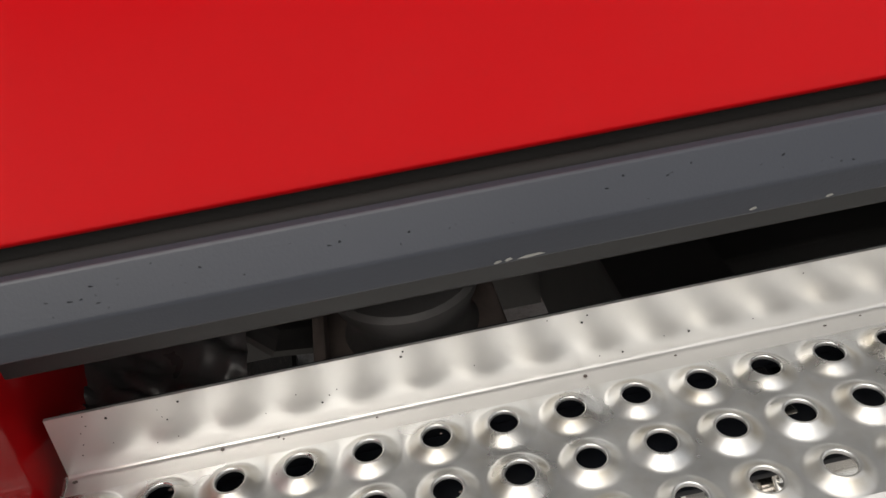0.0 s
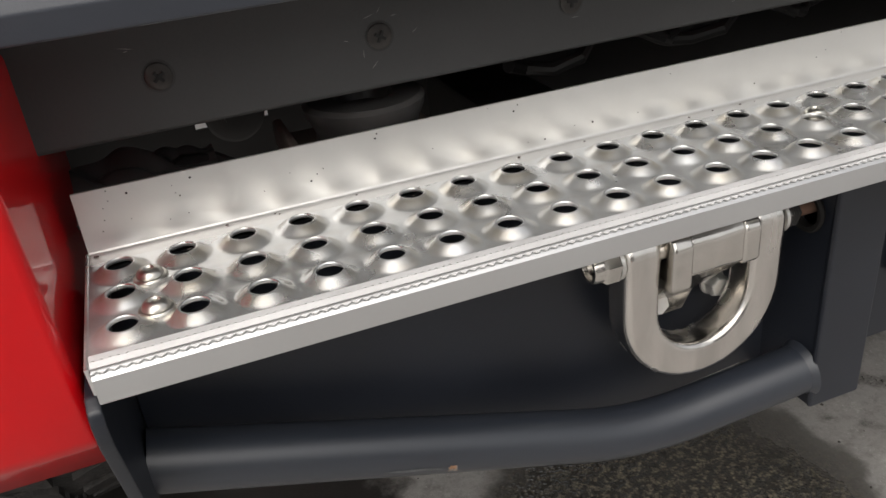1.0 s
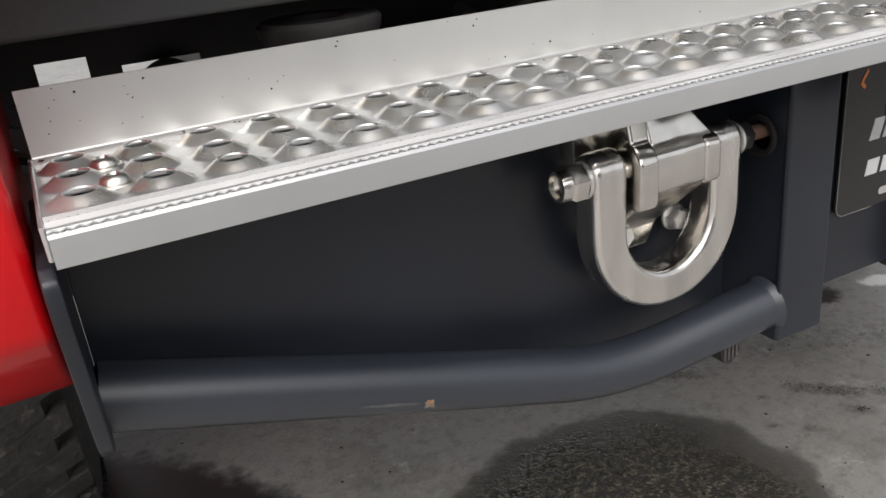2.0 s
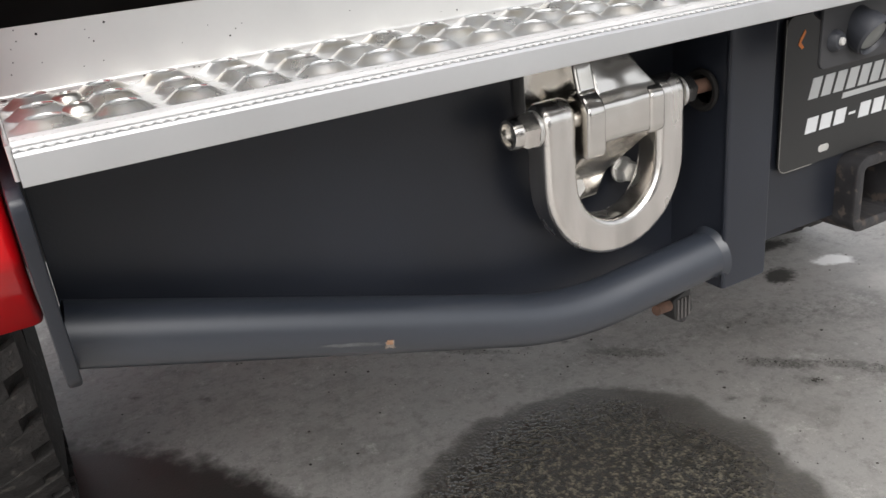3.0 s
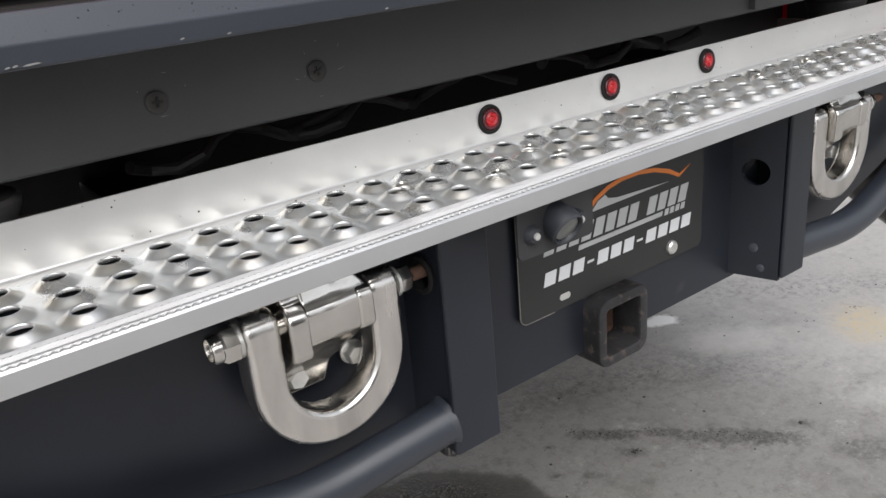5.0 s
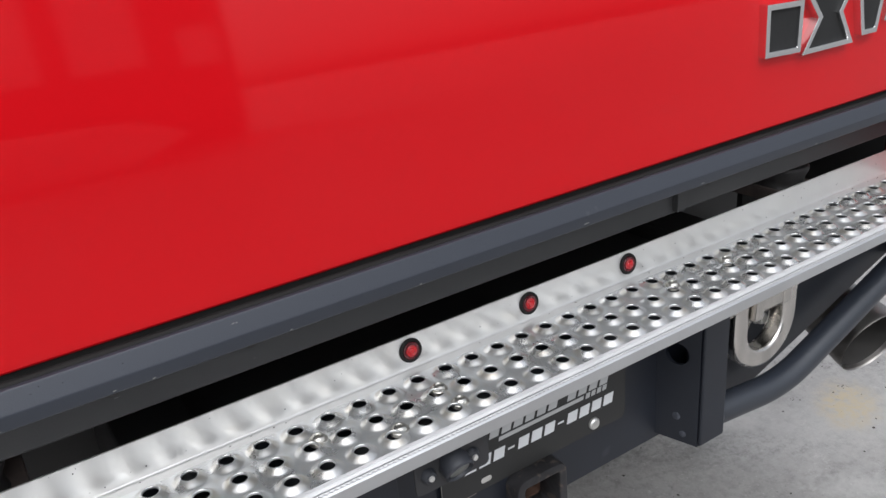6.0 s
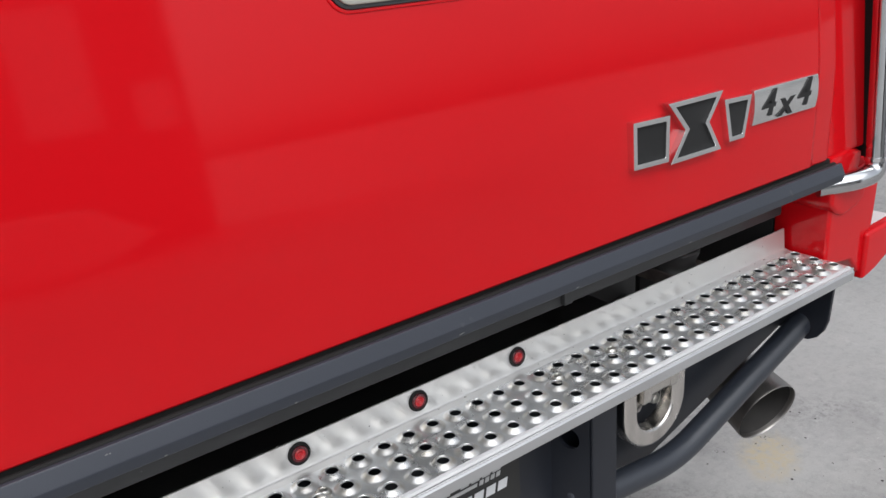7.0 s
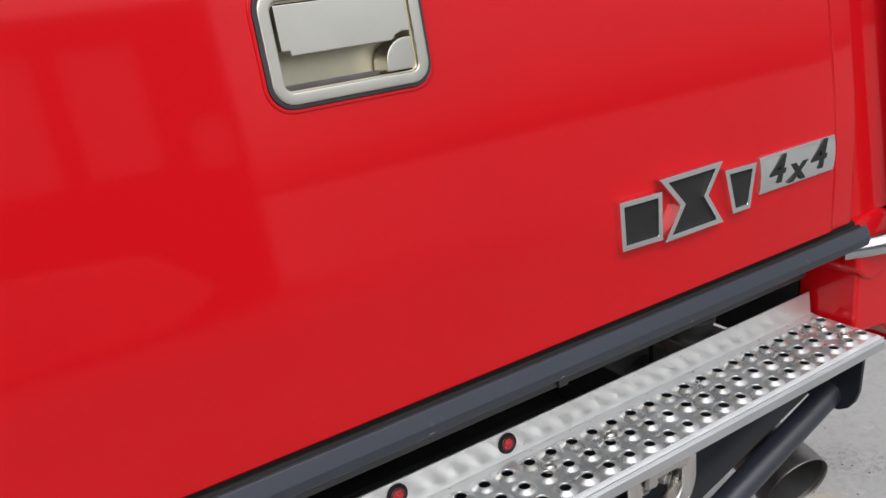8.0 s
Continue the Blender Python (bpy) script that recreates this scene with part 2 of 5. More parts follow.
    grey = mix(ramp(noise_at(26.0, 10.0, 0.8), 0.50, 0.62, 0.0, 0.6), grey, (0.14, 0.135, 0.125, 1))
    grey = mix(ramp(noise_at(110.0, 4.0, 0.7), 0.38, 0.28, 0.0, 0.6), grey, (0.60, 0.59, 0.57, 1))
    # a broad paler area away from the truck
    grey = mix(calc("MULTIPLY", patch(2.75, 0.85, 1.05, 0.8, 0.9, -30, 2.5, 0.45), 0.4), grey, (0.52, 0.51, 0.49, 1))
    # a broad greyer area behind the bumper
    grey = mix(calc("MULTIPLY", patch(1.35, 0.10, 0.55, 0.42, 0.9, -35, 5.0, 0.5), 0.25), grey, (0.17, 0.166, 0.158, 1))
    # scraped dark streaks: broken by fine noise inside long soft ovals
    broken = ramp(noise_at(46.0, 10.0, 0.8), 0.48, 0.62)
    for x, y, rx, ry, turn in ((1.25, 0.86, 0.45, 0.05, -12), (1.75, 0.62, 0.45, 0.06, -35), (1.5, 0.44, 0.22, 0.05, -38), (2.3, 0.75, 0.5, 0.08, -40), (1.55, 1.05, 0.25, 0.06, 0)):
        grey = mix(calc("MULTIPLY", calc("MULTIPLY", patch(x, y, rx, ry, 1.6, turn, 14.0, 0.5), broken), 0.6), grey, (0.09, 0.086, 0.08, 1))
    for x, y, rx, ry, turn in ((1.666, 0.937, 0.050, 0.035, 20), (1.755, 1.10, 0.13, 0.03, -15)):
        grey = mix(calc("MULTIPLY", patch(x, y, rx, ry, 1.4, turn, 70.0, 0.25), 0.9), grey, (0.035, 0.033, 0.03, 1))
    crumbly = ramp(noise_at(80.0, 10.0, 0.85), 0.38, 0.62)
    # a broken line of dirt in a shallow crack, running off to the front
    for x, y, rx, ry in ((0.80, 1.15, 0.10, 0.008), (1.10, 0.89, 0.07, 0.012), (1.31, 0.66, 0.055, 0.013), (1.345, 0.625, 0.03, 0.012), (1.42, 0.565, 0.05, 0.010), (1.51, 0.455, 0.09, 0.018), (1.575, 0.385, 0.05, 0.016)):
        grey = mix(calc("MULTIPLY", calc("MULTIPLY", patch(x, y, rx * 1.2, ry * 1.6, 2.2, -44, 70.0, 0.25), crumbly), 0.95), grey, (0.06, 0.057, 0.05, 1))
    for x, y, r in ((1.318, 0.563, 0.016), (1.665, 0.373, 0.016), (1.193, 0.569, 0.012), (1.138, 0.622, 0.010), (1.304, 0.284, 0.012), (0.093, 1.452, 0.010), (0.233, 1.332, 0.010), (1.20, 0.70, 0.008), (1.02, 1.02, 0.008)):
        grey = mix(calc("MULTIPLY", calc("MULTIPLY", patch(x, y, r * 1.6, r * 0.9, 2.4, -40, 120.0, 0.6), crumbly), 0.95), grey, (0.04, 0.038, 0.034, 1))
    grey = mix(calc("MULTIPLY", calc("MULTIPLY", patch(1.681, 0.221, 0.075, 0.04, 1.6, -40, 60.0, 0.3), crumbly), 0.9), grey, (0.08, 0.077, 0.07, 1))
    grey = mix(calc("MULTIPLY", patch(1.889, 0.708, 0.12, 0.06, 1.4, -30, 25.0, 0.5), 0.5), grey, (0.60, 0.59, 0.56, 1))
    grey = mix(calc("MULTIPLY", patch(2.12, 0.45, 0.26, 0.13, 1.6, -20, 20.0, 0.6), 0.35), grey, (0.58, 0.57, 0.54, 1))
    grey = mix(calc("MULTIPLY", patch(1.91, 0.29, 0.10, 0.045, 2.2, -40, 40.0, 0.7), 0.4), grey, (0.62, 0.61, 0.58, 1))
    yellow = calc("MULTIPLY", patch(2.205, 0.512, 0.105, 0.070, 1.2, 30, 20.0, 0.4), ramp(noise_at(45.0), 0.32, 0.55))
    grey = mix(calc("MULTIPLY", yellow, 0.8), grey, (0.50, 0.42, 0.27, 1))
    white = patch(1.85, 0.908, 0.055, 0.030, 1.5, -30, 22.0, 0.2)
    grey = mix(white, grey, (0.88, 0.88, 0.87, 1))
    wet = patch(0.742, 0.522, 0.362, 0.345, 0.36, 35, 9.0, 0.03)
    wet2 = patch(-0.155, 0.95, 0.62, 0.345, 0.5, -52, 16.0, 0.08)
    core = patch(0.715, 0.515, 0.325, 0.315, 0.5, 35, 9.0, 0.16)
    grit = node("ShaderNodeTexVoronoi", Scale=150.0)
    l.new(at, grit.inputs["Vector"])
    stones = ramp(grit.outputs["Distance"], 0.1, 0.75)
    damp = calc("MAXIMUM", wet, wet2)
    grey = mix(calc("MULTIPLY", damp, 0.72), grey, (0.052, 0.0495, 0.044, 1))
    # wet dark middle, with pale grit showing in its inner part
    inner = patch(0.725, 0.510, 0.285, 0.275, 0.7, 35, 9.0, 0.35)
    grey = mix(core, grey, (0.036, 0.0335, 0.029, 1))
    grey = mix(calc("MULTIPLY", wet2, 0.92), grey, (0.020, 0.0185, 0.017, 1))
    sparse = calc("MAXIMUM", stones, ramp(noise_at(70.0, 3.0), 0.60, 0.48))
    grains = calc("MULTIPLY", inner, calc("SUBTRACT", 1.0, sparse))
    grey = mix(grains, grey, (0.20, 0.175, 0.125, 1))
    l.new(grey, p.inputs["Base Color"])
    l.new(calc("SUBTRACT", 0.47, calc("MULTIPLY", calc("MAXIMUM", core, calc("MULTIPLY", damp, 0.5)), 0.34)), p.inputs["Roughness"])
    height = calc("ADD", calc("MULTIPLY", grain, 0.25), calc("MULTIPLY", calc("MULTIPLY", inner, calc("SUBTRACT", 1.0, stones)), 1.6))
    b = node("ShaderNodeBump", Strength=0.55, Distance=0.004)
    l.new(height, b.inputs["Height"])
    l.new(b.outputs[0], p.inputs["Normal"])
    return m


CONCRETE = concrete()


# ---- building helpers ----
def part(name, bm, mat, parent=None, label="", sharp=32.0, weighted=True):
    """Links a bmesh as one mesh object under a thing or a part; edges sharper than that many degrees stay crisp."""
    bmesh.ops.recalc_face_normals(bm, faces=bm.faces[:])
    for fc in bm.faces:
        fc.smooth = True
    for e in bm.edges:
        e.smooth = len(e.link_faces) == 2 and e.calc_face_angle(0) < radians(sharp)
    me = bpy.data.meshes.new(name)
    bm.to_mesh(me)
    bm.free()
    me.materials.append(mat)
    ob = new(name, me)
    if weighted:
        # broad faces stay flat and the bevels between them carry the turn
        ob.modifiers.new("weighted", "WEIGHTED_NORMAL").keep_sharp = True
    if parent:
        ob.parent = parent
    if label:
        ob["label"] = label
    return ob


def thing(name, label, category, group="", kind="", at=(0, 0, 0)):
    ob = tagged(new(name), label, category, group, kind)
    ob.location = at
    return ob


def bevelled(bm, faces_or_verts_edges, width, segments=2):
    if width > 0:
        bmesh.ops.bevel(bm, geom=faces_or_verts_edges, offset=width, segments=segments, profile=0.5, affect="EDGES", clamp_overlap=True)


def box(x0, x1, y0, y1, z0, z1, bevel=0.0, bm=None, segments=2):
    bm = bm or bmesh.new()
    made = bmesh.ops.create_cube(bm, size=1.0, matrix=Matrix.LocRotScale(((x0 + x1) / 2, (y0 + y1) / 2, (z0 + z1) / 2), None, (x1 - x0, y1 - y0, z1 - z0)))
    if bevel:
        bevelled(bm, list({e for v in made["verts"] for e in v.link_edges}), bevel, segments)
    return bm


def slab(outline, axis, a, b, bevel=0.0, bm=None, segments=2):
    """A flat outline (pairs) pushed along an axis from a to b: x takes (y, z) pairs, y takes (x, z), z takes (x, y)."""
    bm = bm or bmesh.new()

    def put(u, v, w):
        return {"x": (w, u, v), "y": (u, w, v), "z": (u, v, w)}[axis]

    lo = [bm.verts.new(put(u, v, a)) for u, v in outline]
    hi = [bm.verts.new(put(u, v, b)) for u, v in outline]
    k = len(outline)
    fs = [bm.faces.new(lo), bm.faces.new(hi)] + [bm.faces.new((lo[i], lo[(i + 1) % k], hi[(i + 1) % k], hi[i])) for i in range(k)]
    if bevel:
        bmesh.ops.recalc_face_normals(bm, faces=fs)
        bevelled(bm, [e for e in {e for fc in fs for e in fc.edges} if e.calc_face_angle(0) > radians(25)], bevel, segments)
    return bm


def rounded(x0, x1, z0, z1, r, steps=6):
    """The outline of a rectangle with round corners, anticlockwise."""
    out = []
    for cx, cz, a0 in ((x1 - r, z1 - r, 0), (x0 + r, z1 - r, 90), (x0 + r, z0 + r, 180), (x1 - r, z0 + r, 270)):
        for i in range(steps + 1):
            a = radians(a0 + 90 * i / steps)
            out.append((cx + r * math.cos(a), cz + r * math.sin(a)))
    return out


def ring(outer, inner, axis, a, b, bevel=0.0, bm=None):
    """A frame between two outlines of as many points each, pushed along an axis from a to b."""
    bm = bm or bmesh.new()

    def put(u, v, w):
        return {"x": (w, u, v), "y": (u, w, v), "z": (u, v, w)}[axis]

    rows = [[bm.verts.new(put(u, v, w)) for u, v in loop] for loop, w in ((outer, a), (outer, b), (inner, b), (inner, a))]
    k = len(outer)
    fs = [bm.faces.new((rows[j][i], rows[j][(i + 1) % k], rows[(j + 1) % 4][(i + 1) % k], rows[(j + 1) % 4][i])) for j in range(4) for i in range(k)]
    if bevel:
        bmesh.ops.recalc_face_normals(bm, faces=fs)
        bevelled(bm, [e for e in {e for fc in fs for e in fc.edges} if e.calc_face_angle(0) > radians(50)], bevel)
    return bm


def circle(cx, cz, r, k=32):
    return [(cx + r * math.cos(2 * math.pi * i / k), cz + r * math.sin(2 * math.pi * i / k)) for i in range(k)]


def lathe(profile, origin, axis, k=32, bm=None):
    """A turned shape: pairs (along, radius) round a line from origin along axis. Radius 0 closes an end."""
    bm = bm or bmesh.new()
    w = Vector(axis).normalized()
    u = w.orthogonal().normalized()
    v = w.cross(u)
    o = Vector(origin)
    rows = []
    for s, r in profile:
        if r < 1e-6:
            rows.append([bm.verts.new(o + w * s)])
        else:
            rows.append([bm.verts.new(o + w * s + (u * math.cos(2 * math.pi * i / k) + v * math.sin(2 * math.pi * i / k)) * r) for i in range(k)])
    for p, q in zip(rows, rows[1:]):
        for i in range(k):
            vs = [p[i % len(p)], p[(i + 1) % len(p)], q[(i + 1) % len(q)], q[i % len(q)]]
            vs = [x for n, x in enumerate(vs) if x not in vs[:n]]
            if len(vs) > 2:
                bm.faces.new(vs)
    return bm


def hexhead(origin, axis, across, height, bm=None):
    """A hexagon bolt head or nut with a chamfered top."""
    return lathe([(0, 0), (0, across / 1.732), (height * 0.8, across / 1.732), (height, across / 2.05), (height, 0)], origin, axis, 6, bm)


def sweep(points, radius, k=24, bm=None, closed_ends=True, flat=None):
    """A tube along a line of points, with parallel-carried cross-sections. flat: (half width, half height, corner) for a rounded bar whose width lies in y."""
    bm = bm or bmesh.new()
    pts = [Vector(p) for p in points]
    rows, up = [], None
    for i, p in enumerate(pts):
        d = (pts[min(i + 1, len(pts) - 1)] - pts[max(i - 1, 0)]).normalized()
        up = (Vector((0, 1, 0)) if abs(d.y) < 0.9 else Vector((0, 0, 1))) if up is None else up
        up = (up - d * up.dot(d)).normalized()
        side = d.cross(up)
        if flat:
            rows.append([bm.verts.new(p + up * a + side * b) for a, b in rounded(-flat[0], flat[0], -flat[1], flat[1], flat[2], 4)])
        else:
            r = radius[i] if isinstance(radius, (list, tuple)) else radius
            rows.append([bm.verts.new(p + (up * math.cos(2 * math.pi * j / k) + side * math.sin(2 * math.pi * j / k)) * r) for j in range(k)])
    m = len(rows[0])
    for a, b in zip(rows, rows[1:]):
        for j in range(m):
            bm.faces.new((a[j], a[(j + 1) % m], b[(j + 1) % m], b[j]))
    if closed_ends:
        bm.faces.new(rows[0])
        bm.faces.new(rows[-1])
    return bm


def bent(points, radius, steps=8):
    """A line of points whose inner corners are rounded."""
    pts = [Vector(p) for p in points]
    out = [pts[0]]
    for a, b, c in zip(pts, pts[1:], pts[2:]):
        u, v = (a - b).normalized(), (c - b).normalized()
        r = min(radius, (a - b).length * 0.49, (c - b).length * 0.49)
        for i in range(steps + 1):
            s = i / steps
            out.append((b + u * r) * (1 - s) ** 2 + b * 2 * s * (1 - s) + (b + v * r) * s ** 2)
    return out + [pts[-1]]


# ---- ground ----
bm = bmesh.new()
bmesh.ops.create_grid(bm, x_segments=2, y_segments=2, size=300)
ground = tagged(part("ground", bm, CONCRETE), "worn grey concrete yard with dark stains and a wet gravelly patch", "ground", kind="structure")

MID = 0.803  # the truck's middle plane


# dark crumbs of dirt and small stones lying on the yard: along the crack and scattered
GRIT = material("dark_dirt_crumbs", (0.050, 0.045, 0.039), 0.85, vary=0.5, scale=60, fine=300, bump=0.4)
rng = random.Random(41)
bm = bmesh.new()


def crumb(x, y, r):
    """A low, lumpy crumb."""
    n, turn, w = 6, rng.random() * 6.3, 0.5 + 0.5 * rng.random()
    rows = []
    for k, z in ((1.0, -0.0004), (0.72, r * 0.32)):
        row = []
        for i in range(n):
            q = 2 * math.pi * i / n
            a, b = r * k * (0.7 + 0.5 * rng.random()) * math.cos(q), r * w * k * (0.7 + 0.5 * rng.random()) * math.sin(q)
            row.append(bm.verts.new((x + a * math.cos(turn) - b * math.sin(turn), y + a * math.sin(turn) + b * math.cos(turn), z)))
        rows.append(row)
    for i in range(n):
        bm.faces.new((rows[0][i], rows[0][(i + 1) % n], rows[1][(i + 1) % n], rows[1][i]))
    bm.faces.new(rows[1])


for x0, y0, x1, y1, spread, count in ((1.261, 0.727, 1.345, 0.612, 0.008, 46), (1.400, 0.611, 1.424, 0.551, 0.005, 18), (1.455, 0.525, 1.585, 0.370, 0.010, 70), (0.74, 1.20, 1.20, 0.78, 0.012, 50)):
    for i in range(count):
        k = rng.random()
        crumb(x0 + (x1 - x0) * k + rng.gauss(0, spread), y0 + (y1 - y0) * k + rng.gauss(0, spread), 0.0008 + 0.0022 * rng.random() ** 2)
for x, y, spread, count in ((1.322, 0.561, 0.006, 26), (1.664, 0.376, 0.0045, 24), (2.276, 0.568, 0.010, 8), (2.116, 0.618, 0.012, 8)):
    for i in range(count):
        crumb(x + rng.gauss(0, spread), y + rng.gauss(0, spread * 0.6), 0.0012 + 0.0030 * rng.random() ** 2)
for i in range(700):
    crumb(0.0 + 2.6 * rng.random(), -0.15 + 1.6 * rng.random(), 0.0008 + 0.0036 * rng.random() ** 3)
tagged(part("yard_grit", bm, GRIT, weighted=False), "dark crumbs of dirt lying on the concrete", "grit", kind="stuff")


# ---- the truck: tailgate, bed, fenders, chassis ----
truck = thing("pickup_truck", "glossy red heavy pickup truck, parked, seen from its tailgate", "truck", at=(MID, 1.25, 0))
SHIFT = Matrix.Translation((-MID, -1.25, 0))


def on_truck(name, bm, mat, label="", sharp=32.0):
    bmesh.ops.transform(bm, matrix=SHIFT, verts=bm.verts[:])
    return part(name, bm, mat, truck, label, sharp)


def under(owner, name, bm, mat, label="", sharp=32.0):
    """A sub-part of a part of the truck."""
    bmesh.ops.transform(bm, matrix=SHIFT, verts=bm.verts[:])
    return part(name, bm, mat, owner, label, sharp)


def gate_y(z):
    """How far forward the tailgate's skin lies at a height: upright below, leaning in above a soft fold."""
    rise = max(0.0, z - 1.225)
    lean = 0.0790 + 0.135 * (rise * rise / (rise + 0.045) if rise > 0 else 0)
    return lean + (0.0035 * ((1.0985 - z) / 0.004) ** 2 if z < 1.0985 else 0)


HX0, HX1, HZ0, HZ1 = 0.719, 0.871, 1.431, 1.5235
xs = sorted({-0.050, -0.046, -0.038, 0.000, 0.006, 0.014, HX0, HX1, 1.526, 1.534, 1.540, 1.578, 1.586, 1.590} | {0.08 + i * 0.0904 for i in range(17)})
zs = sorted({1.0945, 1.0955, 1.097, 1.0985, 1.105, 1.113, HZ0, HZ1} | {1.13 + 0.0215 * i for i in range(40) if abs(1.13 + 0.0215 * i - HZ0) > 0.006 and abs(1.13 + 0.0215 * i - HZ1) > 0.006})


def end_fall(x):
    """The skin steps back a little near both upright edges."""
    d = min(x + 0.050, 1.590 - x)
    return 0.012 * max(0.0, (0.008 - d) / 0.008) ** 2 + (0.0035 if d < 0.051 else 0.0035 * max(0.0, (0.0645 - d) / 0.0135))


bm = bmesh.new()
skin = [[bm.verts.new((x, gate_y(z) + end_fall(x), z)) for x in xs] for z in zs]
for j in range(len(zs) - 1):
    for i in range(len(xs) - 1):
        if not (HX0 - 1e-4 < xs[i] and xs[i + 1] < HX1 + 1e-4 and HZ0 - 1e-4 < zs[j] and zs[j + 1] < HZ1 + 1e-4):
            bm.faces.new((skin[j][i], skin[j][i + 1], skin[j + 1][i + 1], skin[j + 1][i]))
back = bmesh.ops.extrude_edge_only(bm, edges=[e for e in bm.edges if e.is_boundary])
for v in [g for g in back["geom"] if isinstance(g, bmesh.types.BMVert)]:
    v.co.y += 0.03
tailgate = on_truck("tailgate", bm, RED, "glossy red tailgate skin with a soft horizontal fold")

# rubber seal and charcoal trim below the tailgate
bm = slab([(0.120, 1.0950), (0.0880, 1.0950), (0.0868, 1.0930), (0.0852, 1.0800), (0.120, 1.0800)], "x", -0.110, 1.598)
lip = [(0.0795 - 0.0040 * math.cos(radians(a)), 1.0866 + 0.0040 * math.sin(radians(a))) for a in range(-20, 151, 10)]
slab([(0.0862, 1.0800), (0.0765, 1.0800)] + lip + [(0.0862, 1.0860)], "x", -0.110, 1.598, bm=bm)
on_truck("rubber_seal", bm, RUBBER, "black rubber seal with a rounded lip", sharp=50)
TRIM = [(0.1650, 1.0790), (0.0755, 1.0790), (0.0752, 1.0876), (0.0748, 1.0882), (0.0715, 1.0882), (0.0706, 1.0879), (0.0700, 1.0870), (0.0636, 1.0727), (0.0632, 1.0715), (0.0633, 1.0703),
        (0.0653, 1.0598), (0.0658, 1.0587), (0.0669, 1.0580), (0.1650, 1.0500)]
trim = on_truck("tailgate_trim", slab(TRIM, "x", -0.120, 1.606, 0.0), CHARCOAL, "chipped charcoal steel trim beam", sharp=50)
flange = slab([(0.2000, 1.0485), (0.1670, 1.0485), (0.1670, 0.9795), (0.1695, 0.9770), (0.2000, 0.9770)], "x", -0.016, 1.600, 0.0010)
flange = under(trim, "lower_flange", flange, FLANGE, "dull black lower flange of the trim")
under(trim, "bracket_tab", box(1.060, 1.076, 0.1580, 0.1668, 0.982, 1.047, 0.001), FLANGE)


def crosshead(x, z, owner):
    """A blackened countersunk screw; black disc and cross paint its recesses' shade."""
    o = (x, 0.1672, z)
    sc = under(owner, "screw", lathe([(0, 0.0081), (0.0012, 0.0081), (0.0020, 0.0067), (0.0024, 0.0030), (0.0024, 0)], o, (0, -1, 0), 20), SCREW)
    under(owner, "seat_shade_disc", lathe([(0, 0.0096), (0.0004, 0.0096), (0.0004, 0)], o, (0, -1, 0), 24), BLACK, "flat black disc for the shade of the countersink")
    bm = box(x - 0.0038, x + 0.0038, 0.1640, 0.1650, z - 0.0009, z + 0.0009)
    box(x - 0.0009, x + 0.0009, 0.1638, 0.1650, z - 0.0038, z + 0.0038, bm=bm)
    bmesh.ops.rotate(bm, cent=(x, 0.1645, z), matrix=Matrix.Rotation(radians(20 + 500 * x), 3, "Y"), verts=bm.verts[:])
    under(owner, "slot_shade_cross", bm, FLATBLACK)


for x in (0.062, 0.1965, 0.3315, 0.4635, 1.130, 1.2605, 1.392, 1.524):
    crosshead(x, 1.0105, trim)
# chips in the trim's paint
for x, z, w in ((0.233, 1.0600, 0.010), (0.224, 1.0599, 0.003), (0.228, 1.0602, 0.003), (0.321, 1.0610, 0.003), (0.351, 1.0600, 0.003), (0.4685, 1.0599, 0.003), (0.421, 1.0818, 0.003),
                (0.4245, 1.0816, 0.002), (0.806, 1.0620, 0.008), (0.99, 1.0610, 0.006), (1.21, 1.0602, 0.005), (0.60, 1.0599, 0.003)):
    y = 0.0632 + (1.0715 - z) * 0.16 if z < 1.0715 else 0.0632 + (z - 1.0715) * 0.45
    bm = slab([(x, z), (x + w * 0.3, z - 0.0003), (x + w, z + 0.0003), (x + w * 0.80, z + 0.0010), (x + w * 0.3, z + 0.0008)], "y", y - 0.0002, y + 0.001)
    under(trim, "paint_chip", bm, CHIP, "bare pale chip in the paint")

# small pits in the trim's face
rng = random.Random(11)
bm = bmesh.new()
for k in range(60):
    x = -0.05 + 1.6 * rng.random() if k > 32 else 0.06 + 0.30 * rng.random()
    u = 0.1 + 0.8 * rng.random()
    c = Vector((x, 0.0700 - 0.0064 * u - 0.0002, 1.0870 - 0.0143 * u))
    r, turn = 0.0003 + 0.0005 * rng.random() ** 2, rng.random() * 3
    d = Vector((math.cos(turn), -0.41 * math.sin(turn), 0.91 * math.sin(turn)))
    e = Vector((-math.sin(turn), -0.41 * math.cos(turn), 0.91 * math.cos(turn)))
    bm.faces.new([bm.verts.new(c + d * (r * 1.7 * math.cos(a)) + e * (r * 0.7 * math.sin(a))) for a in [2 * math.pi * n / 6 for n in range(6)]])
tagged(under(trim, "paint_pits", bm, NAVY, "small dark pits in the paint"), kind="stuff")
# scratches round the screws of the lower flange
bm = bmesh.new()
for k in range(26):
    x, z = rng.choice((0.062, 0.1965, 0.3315, 0.4635)) + 0.05 * (rng.random() - 0.5), 0.984 + 0.05 * rng.random()
    l, a, w = 0.001 + 0.004 * rng.random() ** 2, rng.random() * 3, 0.00022
    d, e = Vector((math.cos(a), 0, math.sin(a))) * l, Vector((-math.sin(a), 0, math.cos(a))) * w
    c = Vector((x, 0.1667, z))
    bm.faces.new([bm.verts.new(c + p) for p in (-d, -d * 0.3 + e, d, -d * 0.2 - e)])
